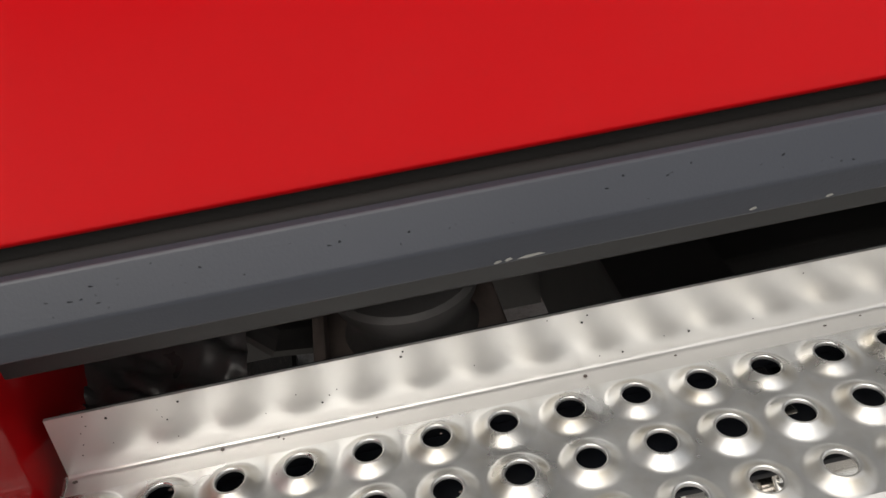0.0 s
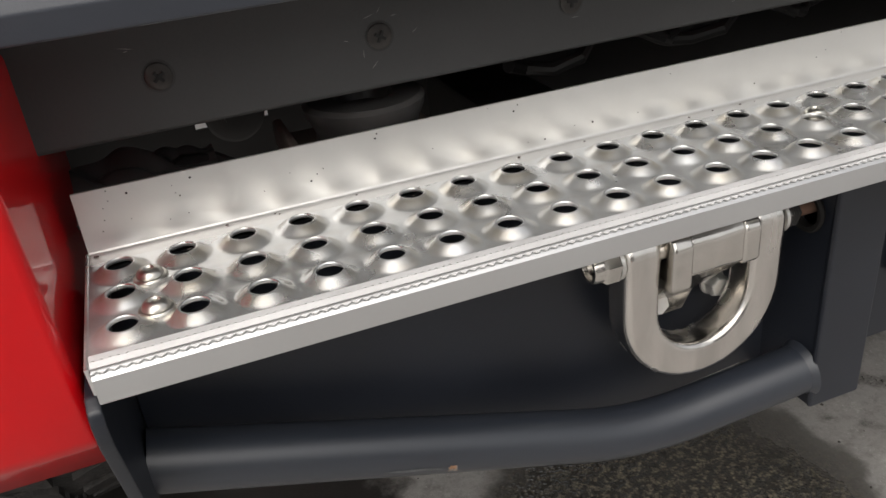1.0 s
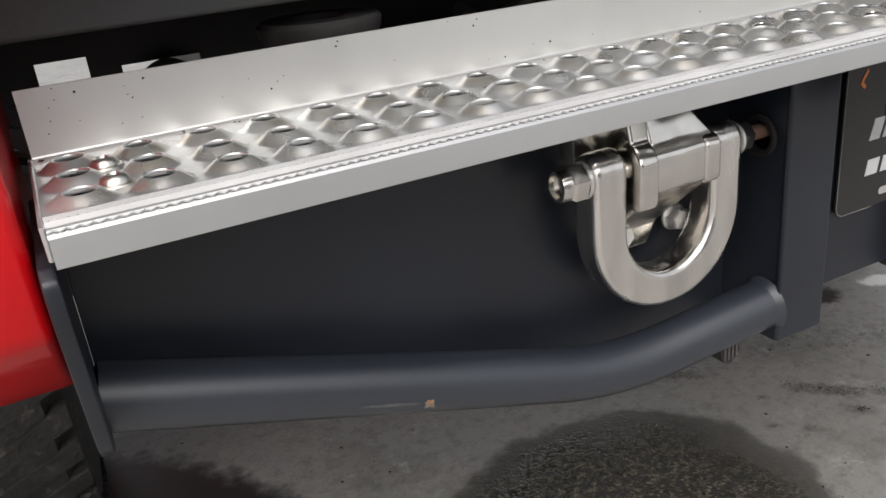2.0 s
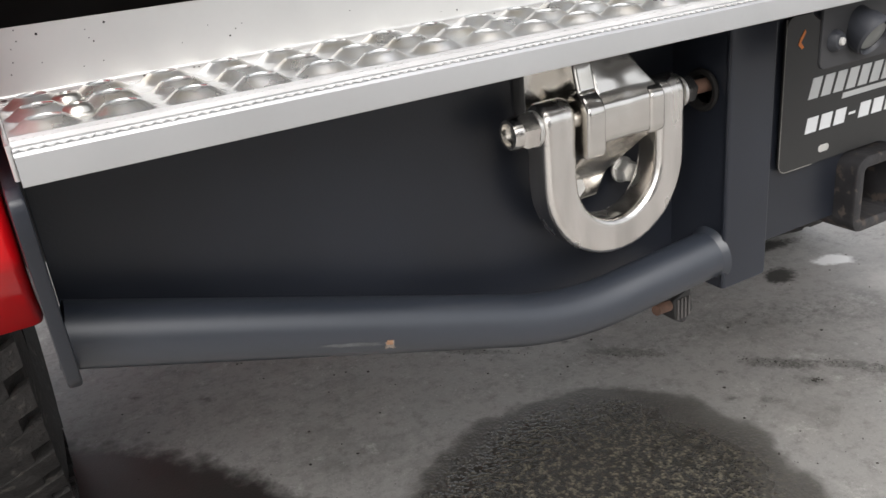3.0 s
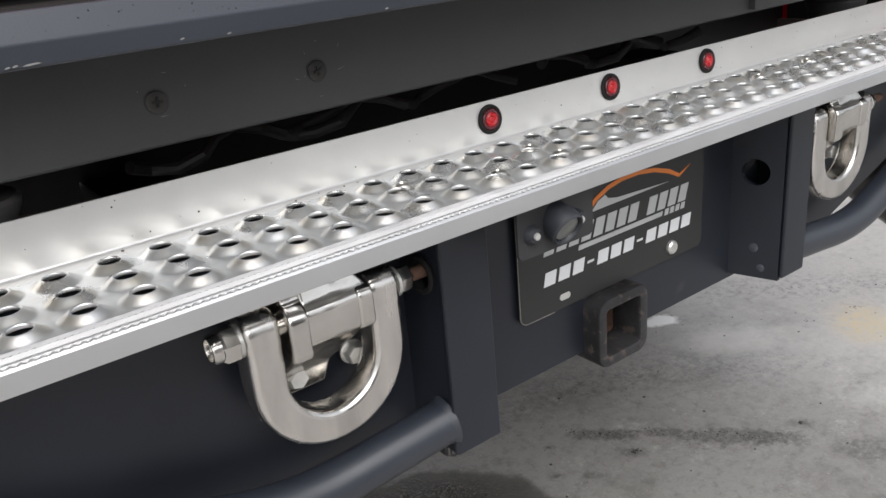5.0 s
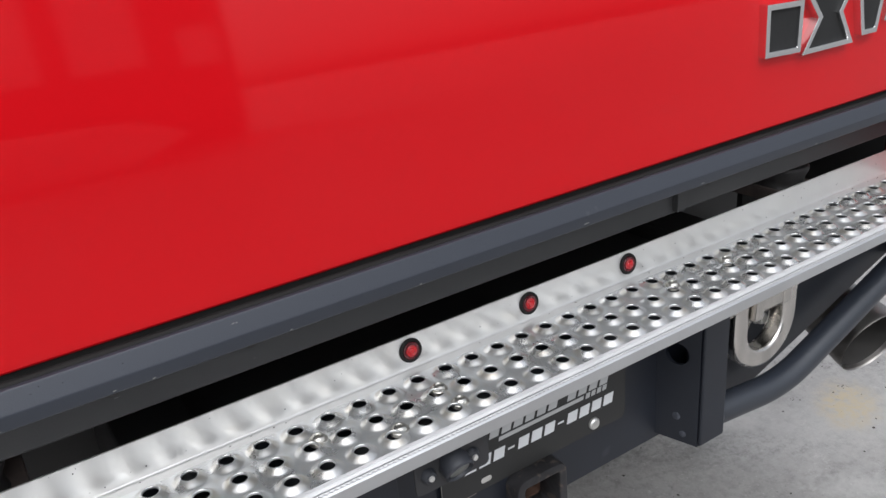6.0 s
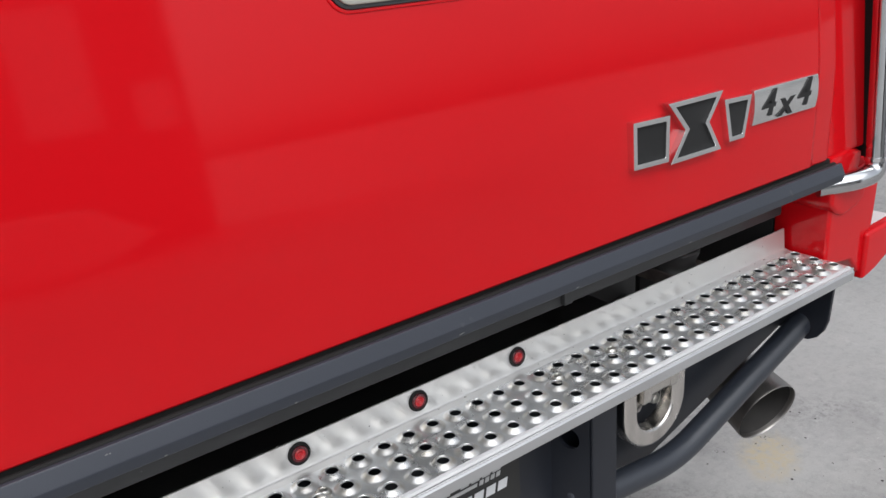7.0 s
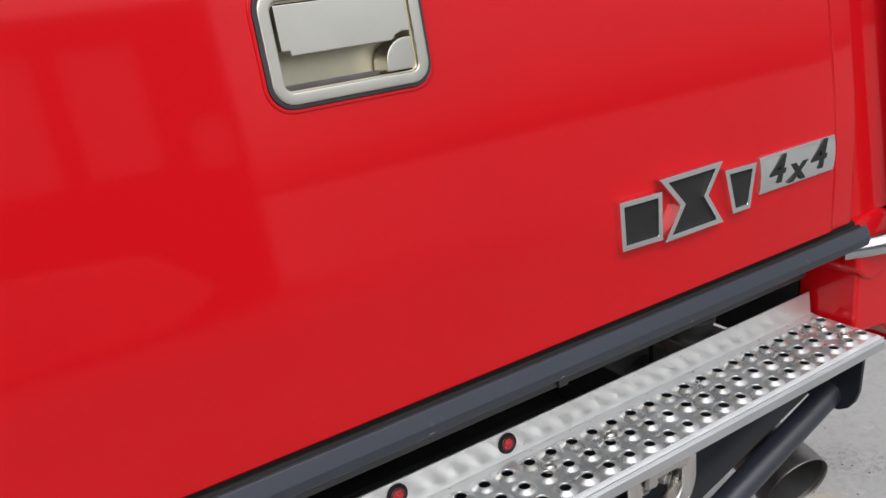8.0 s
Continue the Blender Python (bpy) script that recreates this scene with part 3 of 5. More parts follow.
tagged(under(flange, "scratches", bm, CHIP, "fine pale scratches"), kind="stuff")

# tailgate handle, built flat and leaned with the skin
LEAN = Matrix.Translation((0, gate_y(1.482) - 0.0005, 1.482)) @ Matrix.Rotation(radians(-7.2), 4, "X") @ Matrix.Translation((0, 0, -1.482))


def leaned(bm):
    bmesh.ops.transform(bm, matrix=LEAN, verts=bm.verts[:])
    return bm


bezel = under(tailgate, "handle_bezel", leaned(ring(rounded(0.7125, 0.8775, 1.4255, 1.5290, 0.020), rounded(0.7245, 0.8655, 1.4370, 1.5175, 0.008), "y", -0.0050, 0.004, 0.0020)),
              PEWTER, "satin pewter handle bezel")
under(tailgate, "handle_gasket", leaned(ring(rounded(0.7090, 0.8810, 1.4220, 1.5325, 0.0230), rounded(0.7130, 0.8770, 1.4260, 1.5285, 0.0195), "y", -0.0028, 0.002, 0.0008)),
      BEZELBLACK, "black gasket round the handle")
under(tailgate, "handle_surround", leaned(ring(rounded(0.7050, 0.8850, 1.4180, 1.5365, 0.0260), rounded(0.7088, 0.8812, 1.4218, 1.5327, 0.0232), "y", -0.0012, 0.004, 0.0010)), RED)
bm = ring(rounded(0.7235, 0.8665, 1.4360, 1.5185, 0.008), rounded(0.7260, 0.8640, 1.4385, 1.5160, 0.007), "y", 0.001, 0.030)
slab(rounded(0.7235, 0.8665, 1.4360, 1.5185, 0.008), "y", 0.030, 0.033, bm=bm)
under(tailgate, "handle_pocket", leaned(bm), POCKET, "recessed pewter pocket")
under(tailgate, "handle_sill", leaned(box(0.7262, 0.8270, 0.006, 0.030, 1.4387, 1.4440, 0.001)), POCKETSILL)
flap = [(0.7285, 1.5145), (0.8625, 1.5145), (0.8625, 1.4760), (0.8540, 1.4765), (0.8460, 1.4735), (0.8420, 1.4690), (0.7370, 1.4690), (0.7365, 1.4735), (0.7285, 1.4740)]
under(tailgate, "handle_flap", leaned(slab(flap, "y", -0.0030, 0.006, 0.0012)), PEWTER, "satin pewter pull flap")
lock = [(0.8630, 1.4400), (0.8630, 1.4710)] + [(0.8560 - 0.024 * math.sin(radians(a)), 1.4470 + 0.024 * math.cos(radians(a))) for a in range(0, 91, 15)] + [(0.8310, 1.4400)]
under(tailgate, "lock_boss", leaned(slab(lock, "y", -0.0020, 0.028, 0.0018)), PEWTER, "rounded pewter lock boss")

# badge on the tailgate: three chrome blocks with black fields, and a silver plate
BY = 0.0792


def badge_block(outline, depth=0.0110):
    """A raised chrome-edged block with a sunk dark field; its face is a plain shape."""
    cx = sum(u for u, v in outline) / len(outline)
    cz = sum(v for u, v in outline) / len(outline)
    k = len(outline)
    inner = []
    for i in range(k):
        p, q, r = (Vector(outline[(i + s) % k]) for s in (-1, 0, 1))
        n1, n2 = Vector((-(q - p).y, (q - p).x)).normalized(), Vector((-(r - q).y, (r - q).x)).normalized()
        inner.append(tuple(q + (n1 + n2) / (1 + n1.dot(n2)) * 0.0070))
    frame_ob = under(tailgate, "badge_block", ring(outline, inner, "y", BY - depth, BY + 0.001, 0.0009), CHROME, "raised chrome badge block", 25)
    part_field = slab(inner, "y", BY - depth + 0.0045, BY + 0.001)
    bmesh.ops.transform(part_field, matrix=SHIFT, verts=part_field.verts[:])
    part("badge_field", part_field, FLATBLACK, tailgate, "black field of the badge")


# outlines run anticlockwise in (x, z) as seen from behind the truck
badge_block([(1.0985, 1.1875), (1.1660, 1.1850), (1.1660, 1.2470), (1.0960, 1.2490)])
badge_block([(1.1700, 1.1800), (1.2770, 1.1800), (1.2480, 1.2230), (1.2750, 1.2620), (1.1620, 1.2620), (1.1980, 1.2210)])
badge_block([(1.2950, 1.1860), (1.3290, 1.1860), (1.3410, 1.2460), (1.2790, 1.2480)])
plate_y = [(BY + 0.001 - 0.0085 + 0.0028 * ((i - 6) / 6) ** 2, 1.1965 + 0.0508 * i / 12) for i in range(13)]
bm = slab([(BY + 0.001, 1.2473), (BY + 0.001, 1.1965)] + plate_y, "x", 1.3545, 1.5170, 0.0006)
under(tailgate, "badge_plate", bm, BADGESILVER, "polished silver four-wheel-drive plate")


def lettering(text, size, depth):
    """The built-in font as a bmesh, its middle at the origin, in the x-z plane."""
    cu = bpy.data.curves.new("text", "FONT")
    cu.offset = 0.0011
    cu.body, cu.size, cu.extrude, cu.align_x, cu.align_y, cu.resolution_u = text, size, depth, "CENTER", "CENTER", 3
    ob = bpy.data.objects.new("text", cu)
    scene.collection.objects.link(ob)
    bpy.context.view_layer.update()
    me = bpy.data.meshes.new_from_object(ob.evaluated_get(bpy.context.evaluated_depsgraph_get()))
    bm = bmesh.new()
    bm.from_mesh(me)
    bpy.data.objects.remove(ob)
    bpy.data.curves.remove(cu)
    bpy.data.meshes.remove(me)
    bmesh.ops.rotate(bm, cent=(0, 0, 0), matrix=Matrix.Rotation(radians(90), 3, "X"), verts=bm.verts[:])
    return bm


for glyph, x, z, s in (("4", 1.390, 1.2225, 0.058), ("x", 1.434, 1.2170, 0.058), ("4", 1.480, 1.2240, 0.062)):
    bm = lettering(glyph, s, 0.0012)
    bmesh.ops.transform(bm, matrix=Matrix.Translation((x, BY - 0.0072, z)) @ Matrix(((1.12, 0, 0.22, 0), (0, 1, 0, 0), (0, 0, 0.9, 0), (0, 0, 0, 1))), verts=bm.verts[:])
    under(tailgate, "badge_glyph", bm, FLATBLACK, "dark italic figure")


# bed corner columns, lamp panels and lamps, fenders; built for the right-hand side and mirrored
def mirrored(bm):
    bmesh.ops.transform(bm, matrix=Matrix.Translation((2 * MID, 0, 0)) @ Matrix.Diagonal((-1, 1, 1, 1)), verts=bm.verts[:])
    return bm


def leaning_wall(x0, x1, y0, y1, z0, z1, bevel):
    bm = box(x0, x1, y0, y1, z0, z1, bevel)
    for v in bm.verts:
        v.co.y += max(0.0, v.co.z - 1.22) * 0.12
    return bm


for side in (0, 1):
    flip = mirrored if side else (lambda bm: bm)
    gap = 0.062 * side
    column = on_truck("corner_column", flip(leaning_wall(1.598 + gap, 1.718 + gap, 0.093, 0.60, 1.092, 1.95, 0.006)), RED)
    # black strip puts the gap's shade into colour
    under(column, "gap_shade_strip", flip(leaning_wall(1.5915 + gap, 1.5965 + gap, 0.108, 0.118, 1.10, 1.95, 0.0)), FLATBLACK, "black strip standing for the shade in the gap beside the tailgate")
    if not side:
        under(column, "column_foot", flip(slab([(1.594, 1.062), (1.600, 1.094), (1.660, 1.098), (1.700, 1.090), (1.690, 1.050), (1.640, 1.052)], "y", 0.084, 0.30, 0.008)), RED)
    strip = slab([(0.0755, 1.072), (0.134, 1.95), (0.20, 1.95), (0.14, 1.072)], "x", 1.7185 + gap, 1.7325 + gap, 0.003)
    under(column, "edge_strip", flip(strip), RUBBER, "black rubber edge strip")
    panel = on_truck("lamp_panel", flip(slab([(1.734 + gap, 1.086), (2.02, 1.100), (2.05, 1.30), (2.05, 1.95), (1.734 + gap, 1.95)], "y", 0.125, 2.38, 0.012)), RED)
    under(panel, "panel_sill", flip(slab([(1.734 + gap, 1.026), (2.02, 1.034), (2.03, 1.060), (2.02, 1.094), (1.734 + gap, 1.082)], "y", 0.112, 2.36, 0.008)), RED)
    for z in (1.207, 1.410):
        o = (1.838, 0.125, z)
        housing = under(panel, "lamp_flange", flip(lathe([(0, 0.089), (0.006, 0.087), (0.010, 0.081), (0.011, 0.074), (0.0, 0.072)], o, (0, -1, 0), 48)), RED)
        under(panel, "lamp_bezel", flip(lathe([(0.004, 0.070), (0.020, 0.070), (0.026, 0.066), (0.026, 0.061), (0.018, 0.055), (0.004, 0.053)], o, (0, -1, 0), 48)), CHROME, "round chrome lamp bezel")
        bm = bmesh.new()
        rows = []
        for i in range(35):
            zi = -0.0535 + 0.107 * i / 34
            w = math.sqrt(max(0.0, 0.054 ** 2 - zi ** 2))
            y = 0.109 - 0.0035 * (i % 2)
            rows.append([bm.verts.new((1.838 + w * u, y, z + zi)) for u in (-1, -0.5, 0, 0.5, 1)])
        for p, q in zip(rows, rows[1:]):
            for n in range(4):
                bm.faces.new((p[n], p[n + 1], q[n + 1], q[n]))
        under(panel, "lamp_lens", flip(bm), LAMPLENS, "ribbed clear lamp lens")
    if not side:
        tube = bent([(1.590, 0.100, 1.045), (1.640, 0.060, 1.053), (1.688, 0.053, 1.058), (1.688, 0.0690, 1.30), (1.688, 0.112, 1.90)], 0.035, 10)
        rail = on_truck("guard_rail", flip(sweep(tube, 0.0175, 24)), RAILCHROME, "polished chrome tubular corner rail")
        under(rail, "rail_collar", flip(lathe([(0, 0.0175), (0, 0.0198), (0.006, 0.0198), (0.006, 0.0175)], (1.688, 0.0545, 1.080), (0, 0.066, 1), 24)), CHROME)
    # fender: an inner corner block and the flare outside it
    if side:
        # the near fender stands forward of the step's end and leans back towards its foot
        nose = [(0.146, 0.780), (0.094, 0.812), (0.059, 0.850), (0.050, 0.885), (0.037, 0.985), (0.034, 1.012), (0.041, 1.031), (0.080, 1.040), (0.300, 1.040), (0.300, 0.780)]
        fender = on_truck("fender_corner", slab(nose, "x", -0.150, -0.0135, 0.006, segments=3), RED, "glossy red fender corner")
    else:
        corner = [(1.614, 0.896), (1.614, 1.020), (1.622, 1.062), (1.772, 1.062), (1.765, 0.95), (1.748, 0.852), (1.735, 0.848), (1.700, 0.884)]
        fender = on_truck("fender_corner", slab(corner, "y", 0.085, 0.19, 0.010, segments=3), RED, "glossy red fender corner")
        under(fender, "inner_liner", box(1.618, 1.742, 0.192, 0.45, 0.82, 1.045, 0.004), BLACK)
    flare = [(1.735, 0.836), (1.775, 0.846), (1.822, 0.866), (1.850, 0.893), (1.862, 0.916), (1.857, 0.930), (1.842, 0.934), (1.735, 0.928)]
    under(fender, "flare", flip(slab(flare, "y", 0.076, 0.62, 0.008, segments=3)), RED)
    # pale strip carries the sky's glare in its colour
    under(fender, "flare_glare", flip(slab([(1.740, 0.9300), (1.838, 0.9355), (1.838, 0.9365), (1.740, 0.9310)], "y", 0.092, 0.60)), GLARE, "pale strip painted as sky glare on the flare's top")
    if not side:
        under(fender, "shoulder", slab([(1.600, 1.058), (1.600, 1.012), (1.618, 0.996), (1.640, 0.986), (1.680, 0.992), (1.700, 1.003), (1.715, 1.030), (1.715, 1.058)], "y", 0.076, 0.20, 0.007, segments=3), RED)
    else:
        under(fender, "inner_liner", flip(box(1.650, 1.740, 0.302, 0.45, 0.80, 1.00, 0.004)), BLACK)
    # wheel
    hub = (1.945 - 0.11, 1.25, 0.50) if not side else (-0.34 + 0.11, 1.25, 0.50)
    wx = 1.66 if not side else -0.402
    tyre = on_truck("tyre", lathe([(0.02, 0.27), (0.0, 0.36), (0.012, 0.44), (0.035, 0.482), (0.07, 0.487), (0.27, 0.487), (0.305, 0.482), (0.328, 0.44), (0.34, 0.36), (0.32, 0.27)], (wx, 1.25, 0.50), (1, 0, 0), 72), TYRE,
                    "dusty off-road tyre with blocky tread")
    bm = bmesh.new()
    for i in range(44):
        for lane in (0, 1):
            a = 2 * math.pi * (i + 0.5 * lane) / 44
            c, s = math.cos(a), math.sin(a)
            for u0, u1, skew in (((0.006, 0.155, 0.06), (0.185, 0.334, -0.06))[lane],):
                vs = []
                for r in (0.478, 0.500):
                    for u, da in ((u0, -0.040 + skew), (u1, -0.040 - skew), (u1, 0.040 - skew), (u0, 0.040 + skew)):
                        rr = r - (0.016 if (u < 0.02 or u > 0.32) else 0)
                        vs.append(bm.verts.new((wx + u, 1.25 + rr * math.sin(a + da), 0.50 + rr * math.cos(a + da))))
                for q in ((3, 2, 1, 0), (4, 5, 6, 7), (0, 1, 5, 4), (1, 2, 6, 5), (2, 3, 7, 6), (3, 0, 4, 7)):
                    bm.faces.new([vs[n] for n in q])
    tagged(under(tyre, "tyre_tread", bm, TYRE), kind="stuff")
    under(tyre, "rim", lathe([(0.05, 0.0), (0.05, 0.20), (0.03, 0.268), (0.31, 0.268), (0.29, 0.20), (0.29, 0)], (wx, 1.25, 0.50), (1, 0, 0), 40), GREYSTEEL)

# chassis and underside
on_truck("bed_floor", box(-0.08, 1.69, 0.20, 2.45, 1.075, 1.110, 0.004), BLACK)
for x in (0.335, 1.185):
    on_truck("frame_rail", box(x, x + 0.085, 0.185, 5.4, 0.70, 0.885, 0.008), BLACK)
on_truck("cross_member", box(0.42, 1.185, 0.30, 0.40, 0.72, 0.86, 0.006), BLACK)
axle = on_truck("axle", lathe([(0, 0.06), (1.3, 0.06)], (0.15, 1.25, 0.50), (1, 0, 0), 24), BLACK)
under(axle, "differential", lathe([(-0.17, 0.02), (-0.15, 0.10), (-0.05, 0.17), (0.05, 0.17), (0.15, 0.10), (0.17, 0.02)], (0.83, 1.25, 0.50), (0, 1, 0), 28), BLACK)
on_truck("bed_front", box(-0.08, 1.69, 2.40, 2.46, 0.95, 1.95), RED)
on_truck("cab_back", box(-0.05, 1.66, 2.52, 4.3, 0.95, 2.3, 0.08), RED)
for x, y, base in ((0.193, 0.217, 0.925), (1.400, 0.240, 0.918)):
    cup = [(0, 0), (0, 0.041), (0.005, 0.0375), (0.012, 0.0365), (0.019, 0.0385), (0.027, 0.0425), (0.033, 0.0435), (0.036, 0.0405), (0.036, 0.021), (0.027, 0.018), (0.027, 0)]
    mount = on_truck("body_mount", lathe(cup, (x, y, base), (0, 0, 1), 40), MOUNTRUBBER, "grimy black rubber body mount")
    under(mount, "mount_bracket", box(x - 0.055, x + 0.056, y - 0.046, y + 0.060, base - 0.010, base, 0.004), MOUNTBRACKET, "rust-brown bracket")
    under(mount, "bracket_rim", box(x - 0.059, x - 0.051, y - 0.046, y + 0.060, base - 0.010, base + 0.012, 0.003), MOUNTBRACKET)
    under(mount, "mount_stay", slab([(x - 0.044, 0.70), (x - 0.040, base - 0.012), (x + 0.045, base - 0.012), (x + 0.03, 0.70)], "y", y + 0.04, y + 0.05), BLACK)
for x, z, r in ((0.045, 0.90, 0.012), (0.47, 0.945, 0.006), (0.62, 0.952, 0.005), (0.95, 0.945, 0.006)):
    line = [(x - 0.14 + 0.02 * i, 0.27 + 0.012 * math.sin(i * 1.7), z + 0.012 * math.sin(i * 0.9 + x * 7)) for i in range(15)]
    on_truck("wiring", sweep(line, r, 10), BLACK)

# crumpled liner beside the left frame rail
bm = bmesh.new()
bmesh.ops.create_grid(bm, x_segments=60, y_segments=40, size=1.0)
for v in bm.verts:
    u, w = v.co.x, v.co.y
    y = 0.240 + 0.050 * w
    left = -0.006 - 1.05 * (y - 0.217) + 0.0015 * math.sin(w * 70)
    fold = abs(noise.noise(Vector((u * 2.2 + w * 1.6, w * 1.0 - u, 0.4)))) * 0.036 + noise.noise(Vector((u * 3.4 - w * 2.4, w * 1.6, 2.1))) * 0.012
    v.co = Vector((left + (0.088 - left) * (u + 1) / 2, y, 0.906 + 0.017 * w + fold * 0.5))
on_truck("crumpled_liner", bm, LINER, "crumpled dusty black plastic liner", sharp=180)

# made-up black sheets stand for the shade under the bed; gaps show daylight
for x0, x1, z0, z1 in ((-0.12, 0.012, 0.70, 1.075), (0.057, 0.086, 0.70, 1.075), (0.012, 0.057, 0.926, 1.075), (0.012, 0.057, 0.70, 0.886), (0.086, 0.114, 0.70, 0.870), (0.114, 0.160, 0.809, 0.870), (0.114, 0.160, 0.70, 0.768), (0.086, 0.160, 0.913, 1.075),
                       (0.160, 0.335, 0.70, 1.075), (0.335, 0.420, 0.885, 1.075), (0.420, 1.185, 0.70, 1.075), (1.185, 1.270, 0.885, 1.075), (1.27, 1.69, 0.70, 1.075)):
    on_truck("underbody_shade_sheet", box(x0, x1, 0.500, 0.504, z0, z1), BLACK)

# added black outlines of unknown parts, shaping the daylight gaps
on_truck("spring_bush", lathe([(0, 0), (0, 0.030), (0.010, 0.030), (0.012, 0.026), (0.012, 0.012), (0.020, 0.011), (0.020, 0)], (0.1258, 0.498, 0.8837), (0, -1, 0), 32), BLACK)
on_truck("gap_notch_shape", slab([(0.126, 0.820), (0.128, 0.792), (0.134, 0.785), (0.145, 0.785), (0.150, 0.791), (0.152, 0.820)], "y", 0.488, 0.492), BLACK)
on_truck("gap_edge_shape", slab([(0.011, 0.885), (0.011, 0.906), (0.024, 0.904), (0.029, 0.894), (0.041, 0.899), (0.047, 0.893), (0.058, 0.897), (0.058, 0.885)], "y", 0.488, 0.492), BLACK)

# exhaust
way = Vector((-0.172, -0.936, -0.299)).normalized()
e1 = Vector((1.547, 0.130, 0.609))
e0 = e1 - way * 0.20
bm = lathe([(0.0, 0.040), (0.02, 0.046), (0.06, 0.058), ((e1 - e0).length - 0.004, 0.0665), ((e1 - e0).length, 0.0655), ((e1 - e0).length - 0.004, 0.0630), (0.06, 0.052)], e0, way, 40)
exhaust = on_truck("exhaust_tip", bm, STEEL, "polished stainless exhaust tip with a sooty bore")
under(exhaust, "bore", lathe([(0.062, 0.0), (0.062, 0.0525), ((e1 - e0).length - 0.010, 0.0622)], e0, way, 40), BORE, "brown-grey sooty bore")
under(exhaust, "exhaust_pipe", sweep(bent([e0 + way * 0.03, e0 - way * 0.10, (1.42, 0.75, 0.66), (1.40, 3.0, 0.66)], 0.12), 0.040, 20), STEEL)


# ---- rear bumper ----
bumper = thing("rear_bumper", "dark charcoal fabricated steel rear bumper with bent tubes", "bumper", at=(MID, 0.16, 0.64))
BUMP = Matrix.Translation((-MID, -0.16, -0.64))


def on_bumper(name, bm, mat, label="", owner=None, sharp=32.0):
    bmesh.ops.transform(bm, matrix=BUMP, verts=bm.verts[:])
    return part(name, bm, mat, owner or bumper, label, sharp)


face = [(-0.0035, 0.905), (-0.0035, 0.762), (0.362, 0.652), (0.500, 0.664), (0.530, 0.640)]
face = face + [(0.7625, 0.640), (0.7625, 0.6950), (0.8195, 0.6950), (0.8195, 0.640)] + [(2 * MID - x, z - (0.008 if z < 0.66 and x < 0.5 else 0)) for x, z in reversed(face)]
on_bumper("face_panel", slab(face, "y", 0.1556, 0.1640, 0.001), NAVY, "near-black painted face panel")
on_bumper("shelf", box(0.002, 1.604, 0.082, 0.1550, 0.8860, 0.8900, 0.001), NAVY)
on_bumper("back_flange", box(0.002, 1.604, 0.1645, 0.1685, 0.860, 0.9500, 0.001), NAVY)


def holed(y0, y1, z0, z1, cy, cz, r, a, b):
    """An upright plate, thin in x, with a round hole through it."""
    inner = circle(cy, cz, r, 32)
    outer = []
    for u, v in inner:
        du, dv = (u - cy) / r, (v - cz) / r
        k = min([((y1 if du > 0 else y0) - cy) / du if abs(du) > 1e-6 else 9, ((z1 if dv > 0 else z0) - cz) / dv if abs(dv) > 1e-6 else 9])
        outer.append((cy + du * k, cz + dv * k))
    for n, (u, v) in enumerate(((y1, z1), (y0, z1), (y0, z0), (y1, z0))):
        near = min(range(32), key=lambda i: (outer[i][0] - u) ** 2 + (outer[i][1] - v) ** 2)
        outer[near] = (u, v)
    return ring(outer, inner, "x", a, b)


for x0 in (0.514, 1.042):
    flare_in = 0.018 if x0 > 1 else 0.0  # the far post spreads towards the panel
    bm = box(x0 - (0.003 if x0 < 1 else 0), x0 + 0.050, 0.0880, 0.0940, 0.652, 0.8858, 0.0025)
    post = on_bumper("post", bm, NAVY, "upright box-section bumper post")
    cz = 0.828 if x0 < 1 else 0.790
    for a in (x0, x0 + 0.044):
        bm = holed(0.0942, 0.1555, 0.648 if x0 > 1 else 0.652, 0.8858, 0.1190 + (0.008 if x0 > 1 else 0), cz, 0.0170 if x0 > 1 else 0.0160, a, a + 0.006)
        if a == x0:
            for v in bm.verts:
                v.co.x -= flare_in * (v.co.y - 0.0942) / 0.0613
        on_bumper("post_cheek", bm, NAVY, "post cheek with a round hole", owner=post)
    if x0 < 1:
        on_bumper("grommet", lathe([(0.001, 0.0160), (-0.0035, 0.0185), (-0.0055, 0.0170), (-0.0050, 0.0135), (0.001, 0.0120)], (x0, 0.1190, cz), (1, 0, 0), 32), RUBBER, "black rubber grommet in the hole", owner=post)
    on_bumper("post_foot", box(x0 + 0.001, x0 + 0.049, 0.0945, 0.1555, 0.6500, 0.6535), NAVY, owner=post)
    if x0 > 1:
        for y, z, r in ((0.1250, 0.6890, 0.0062), (0.1150, 0.6620, 0.0052)):
            on_bumper("paint_blister", lathe([(0, r), (0.0006, r * 0.8), (0.0012, 0)], (x0 - flare_in * (y - 0.0942) / 0.0613, y, z), (-1, -flare_in / 0.0613, 0), 14), BLISTER, "pale blister in the paint", owner=post)

near_run = bent([(-0.0075, 0.126, 0.7785), (0.358, 0.115, 0.6655), (0.516, 0.107, 0.6820)], 0.055, 14)
far_run = bent([(1.6135, 0.116, 0.7821), (1.248, 0.106, 0.6640), (1.090, 0.113, 0.6750)], 0.055, 14)
for pts in (near_run, far_run):
    tube = on_bumper("bent_tube", sweep(pts, 0.0212, 32), TUBEPAINT, "satin charcoal bent steel tube")
    end = Vector(pts[-1])
    on_bumper("weld", lathe([(0, 0.0212), (0.001, 0.0250), (0.005, 0.0225), (0.007, 0.0212)], end, (Vector(pts[-2]) - end), 32), TUBEPAINT, owner=tube)
